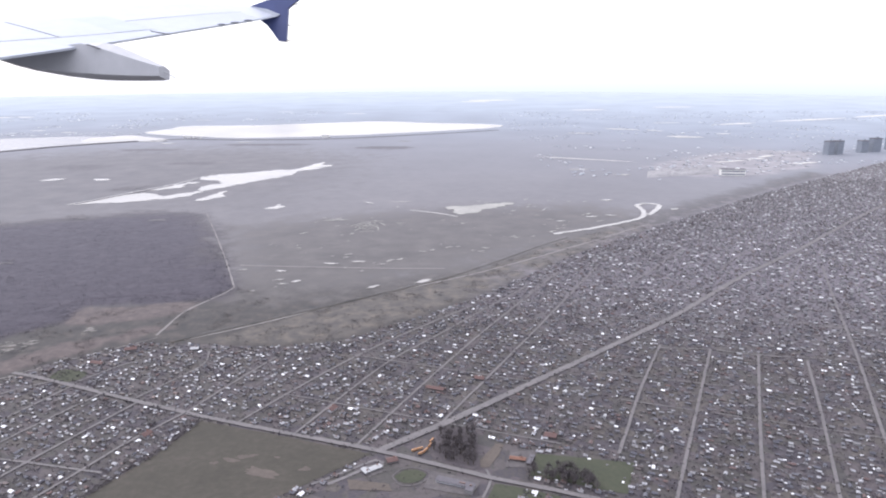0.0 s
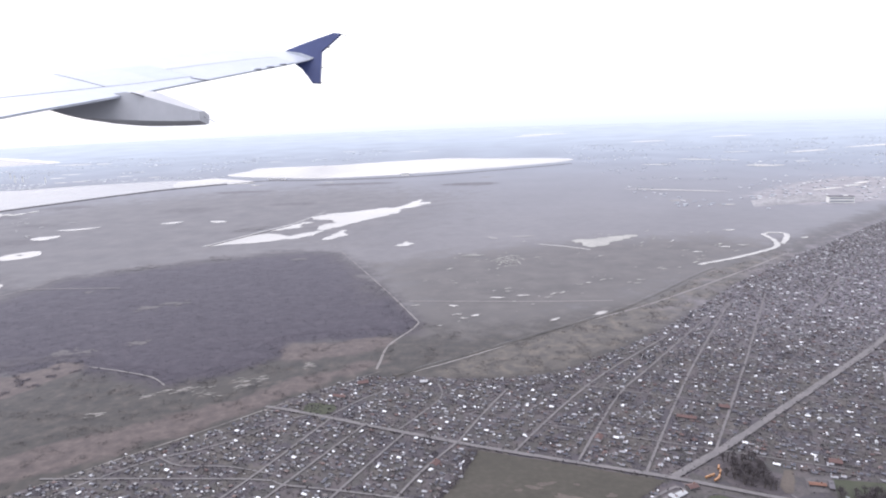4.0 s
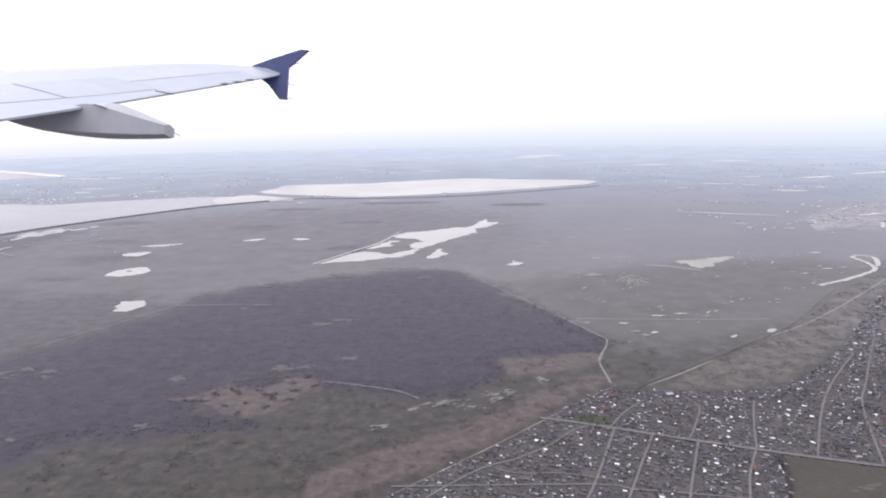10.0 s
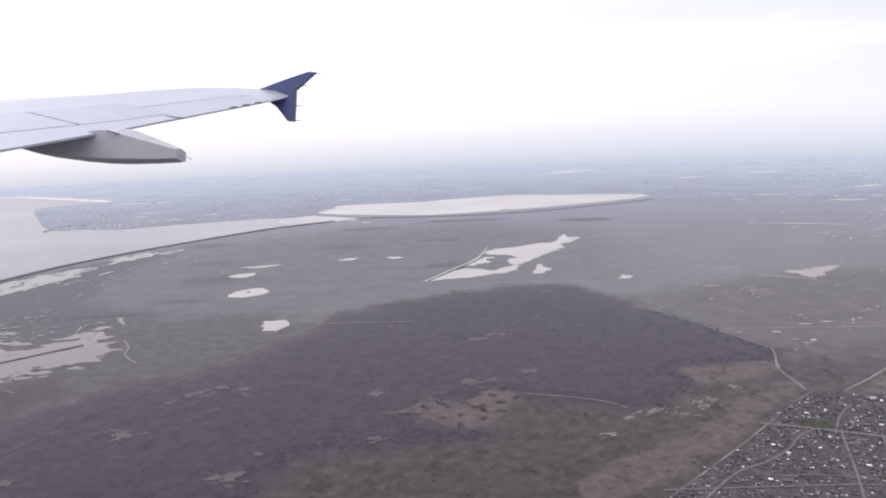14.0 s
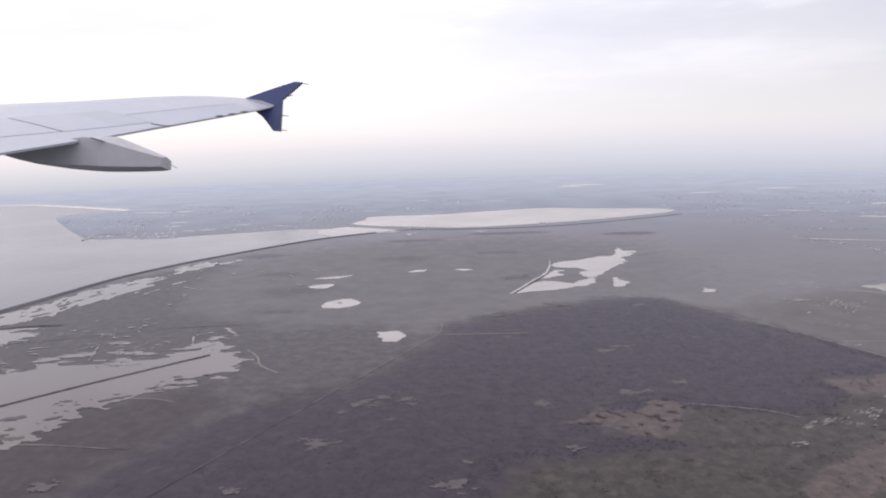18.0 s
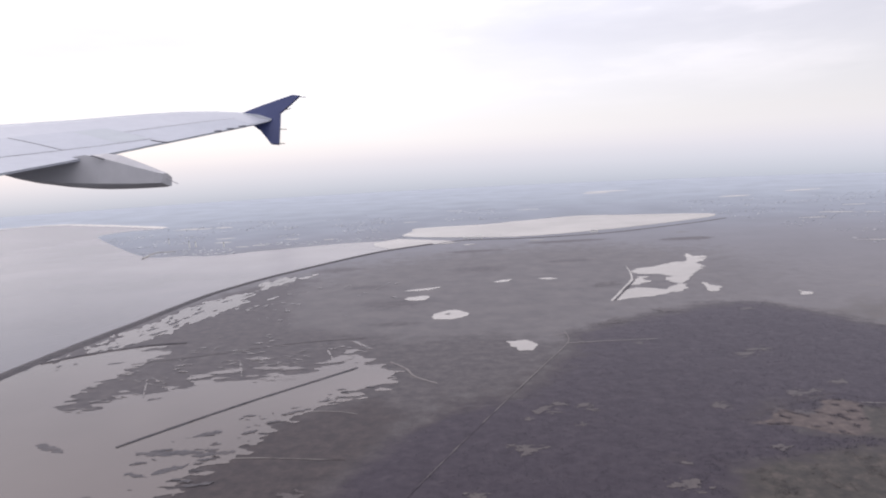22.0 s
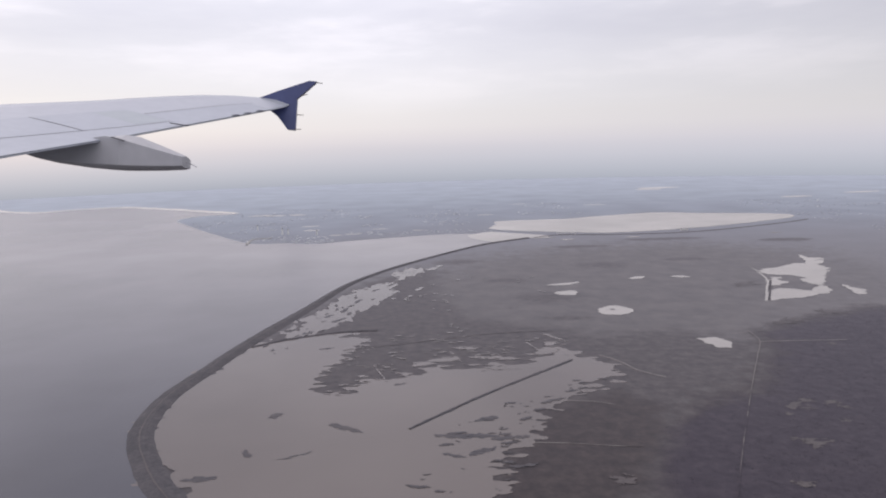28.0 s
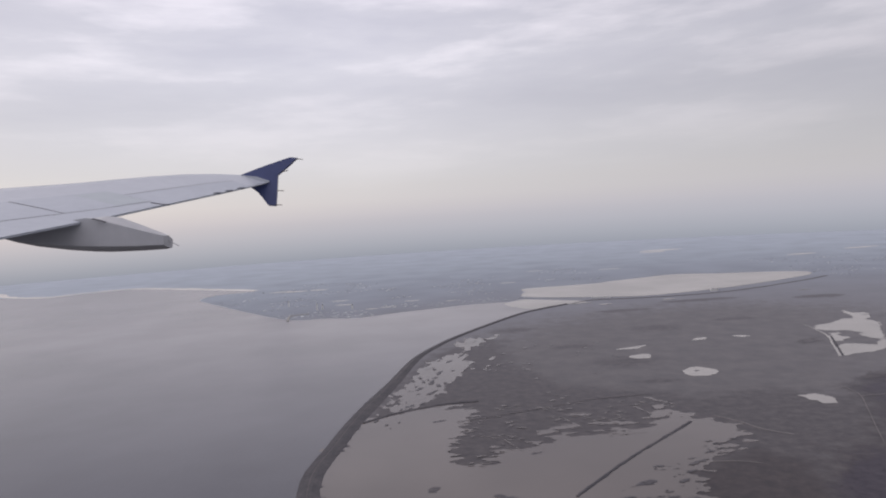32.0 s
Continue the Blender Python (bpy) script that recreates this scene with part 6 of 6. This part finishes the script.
wing = tagged(new("aircraft_wing"), "pale grey airliner wing with a navy blue tip fence", "wing")
wing.matrix_world = WING_BASE


def wing_skin(name, d0, d1, c0, c1, lift, material, thick=True, label="", edge=None):
    """A skin panel between two shares of the span and of the chord; edge: chord shares (c0 or c1) that change along the span, as 0 or 1, start and slope."""
    verts, faces, nd, nc = [], [], 14, 10
    ends = [c0, c1]
    for i in range(nd + 1):
        d = d0 + (d1 - d0) * i / nd
        if edge:
            ends[edge[0]] = edge[1] + edge[2] * d
        for j in range(nc + 1):
            c = ends[0] + (ends[1] - ends[0]) * j / nc
            p, chord = wing_place(d, c)
            verts.append(p + Vector((0, chord * 0.012 * math.sin(math.pi * c) + lift, 0)))
    top = len(verts)
    if thick:
        for i in range(nd + 1):
            d = d0 + (d1 - d0) * i / nd
            for j in range(nc + 1):
                c = c0 + (c1 - c0) * j / nc
                p, chord = wing_place(d, c)
                verts.append(p - Vector((0, chord * 0.11 * math.sin(math.pi * c ** 0.55) + 0.02, 0)))
    for i in range(nd):
        for j in range(nc):
            a = i * (nc + 1) + j
            faces.append((a, a + 1, a + nc + 2, a + nc + 1))
            if thick:
                faces.append(tuple(top + q for q in (a, a + nc + 1, a + nc + 2, a + 1)))
    if thick:
        for i in range(nd):
            for j in (0, nc):
                a, b = i * (nc + 1) + j, (i + 1) * (nc + 1) + j
                faces.append((a, b, b + top, a + top) if j == 0 else (b, a, a + top, b + top))
    ob = mesh_object(name, verts, faces, material, wing, label)
    for poly in ob.data.polygons:
        poly.use_smooth = True
    return ob


wing_skin("wing_box", 0.0, 1.0, 0.0, 1.0, 0.0, SKIN)
wing_skin("panel_gap", 0.0, 0.915, 0.42, 0.985, 0.006, SEAM, False, "dark gaps round the control surfaces")
for d0, d1 in ((0.0, 0.443), (0.446, 0.622)):
    wing_skin("spoiler", d0, d1, 0.425, 0.8, 0.014, PANEL, False, edge=(1, 0.668, 0.325))
wing_skin("access_panel", 0.55, 0.618, 0.45, 0.8, 0.0152, PATCH, False, "greenish-grey panel beside the aileron", edge=(1, 0.655, 0.325))
wing_skin("fixed_panel", 0.622, 0.914, 0.42, 0.6, 0.014, SKIN, False)
wing_skin("flap", 0.0, 0.622, 0.8, 1.002, 0.014, PANEL, False, edge=(0, 0.676, 0.325))
wing_skin("aileron", 0.6224, 0.912, 0.61, 1.003, 0.014, PANEL, False)


def loft(name, rows, half, material, label="", parent=None):
    """A keeled fairing through rows of (u, top, shoulder, bottom) at depth about 10.3, half as wide as given: flat flanks, sloping top, rounded keel."""
    verts, faces = [], []
    for k, (u, top, shoulder, low) in enumerate(rows):
        wide = half * min(1.0, 0.15 + 1.6 * k / (len(rows) - 1)) * (1.0 if k < len(rows) - 1 else 0.8)
        section = ((0, top), (0.93, top + (shoulder - top) * 0.9), (1.0, shoulder), (0.97, shoulder + (low - shoulder) * 0.9), (0.6, low - 0.6), (0, low), (-0.6, low - 0.6), (-0.97, shoulder + (low - shoulder) * 0.9), (-1.0, shoulder), (-0.93, top + (shoulder - top) * 0.9))
        verts += [wing_point(u, v, 10.3) + Vector((0, 0, wide * o)) for o, v in section]
    n = 10
    for k in range(len(rows) - 1):
        for j in range(n):
            a, b = k * n + j, k * n + (j + 1) % n
            faces.append((a, b, b + n, a + n))
    faces.append(tuple(range(n))[::-1])
    faces.append(tuple(range((len(rows) - 1) * n, len(rows) * n)))
    ob = mesh_object(name, verts, faces, material, parent or wing, label)
    return ob


loft("flap_track_fairing", [(26, 266, 267, 269), (55, 259, 261, 277), (90, 251, 253, 284), (140, 241, 243, 290), (180, 234, 238, 292.5), (205, 231, 243, 293), (230, 234, 249.5, 292.5), (270, 249, 260, 291), (300, 261, 267.5, 289), (312, 266, 270, 287)],
     0.24, FAIRING, "grey canoe-shaped flap fairing")


def plate(name, pts, d, thick, material, label=""):
    n = len(pts)
    verts = [wing_point(u, v, d) + Vector((0, 0, s_ * thick)) for s_ in (1, -1) for u, v in pts]
    faces = [tuple(range(n)), tuple(range(2 * n - 1, n - 1, -1))]
    faces += [(k, k + n, (k + 1) % n + n, (k + 1) % n) for k in range(n)]
    return mesh_object(name, verts, faces, material, wing, label)


plate("tip_fence", [(450, 159), (480, 147), (510, 136), (536, 127), (549, 128), (532, 144), (515, 159), (514, 188), (513, 215), (499, 214), (490, 202), (480, 190), (467, 181), (478, 172)], 15.0, 0.05, BLUE, "navy blue arrow-shaped wing tip fence")
plate("tip_cap", [(450, 158.5), (478, 162), (500, 169.5), (499, 171.5), (482, 175), (465, 180), (458, 170)], 14.92, 0.02, SKIN, "pale grey wing tip cap")
for u, v, d in ((403, 190.5, 12.9), (425, 186.2, 13.3), (447, 181.6, 13.7)):
    plate("hinge_fairing", [(u - 7, v + 0.8), (u + 1, v - 0.6), (u + 7, v - 0.4), (u + 6, v + 1.4), (u, v + 2.2)], d, 0.03, HINGE, "dark hinge fairing under the aileron")
for u, v, slope in ((548, 129, 0.1), (522, 153, -0.25), (515, 187, 0.05), (512, 213, 0.0)):
    plate("static_wick", [(u - 1, v - 0.6), (u + 11, v + slope * 11 - 0.4), (u + 11, v + slope * 11 + 0.4), (u - 1, v + 0.6)], 14.9, 0.01, CLAY, "thin brown static wick")
plate("flap_end_gap", [(284, 206.8), (300, 209.2), (317, 211), (317, 212.6), (300, 211), (284, 208.4)], 11.5, 0.01, SEAM, "dark gap between flap and aileron")
plate("flap_gap", [(176, 236), (186, 238.5), (199, 243), (203, 241), (190, 237), (180, 234.5)], 10.0, 0.01, SEAM, "dark gap at the end of the inner flap")
plate("drain_mast", [(311, 276), (312, 275), (331, 284), (330, 285)], 10.3, 0.008, FAIRING)
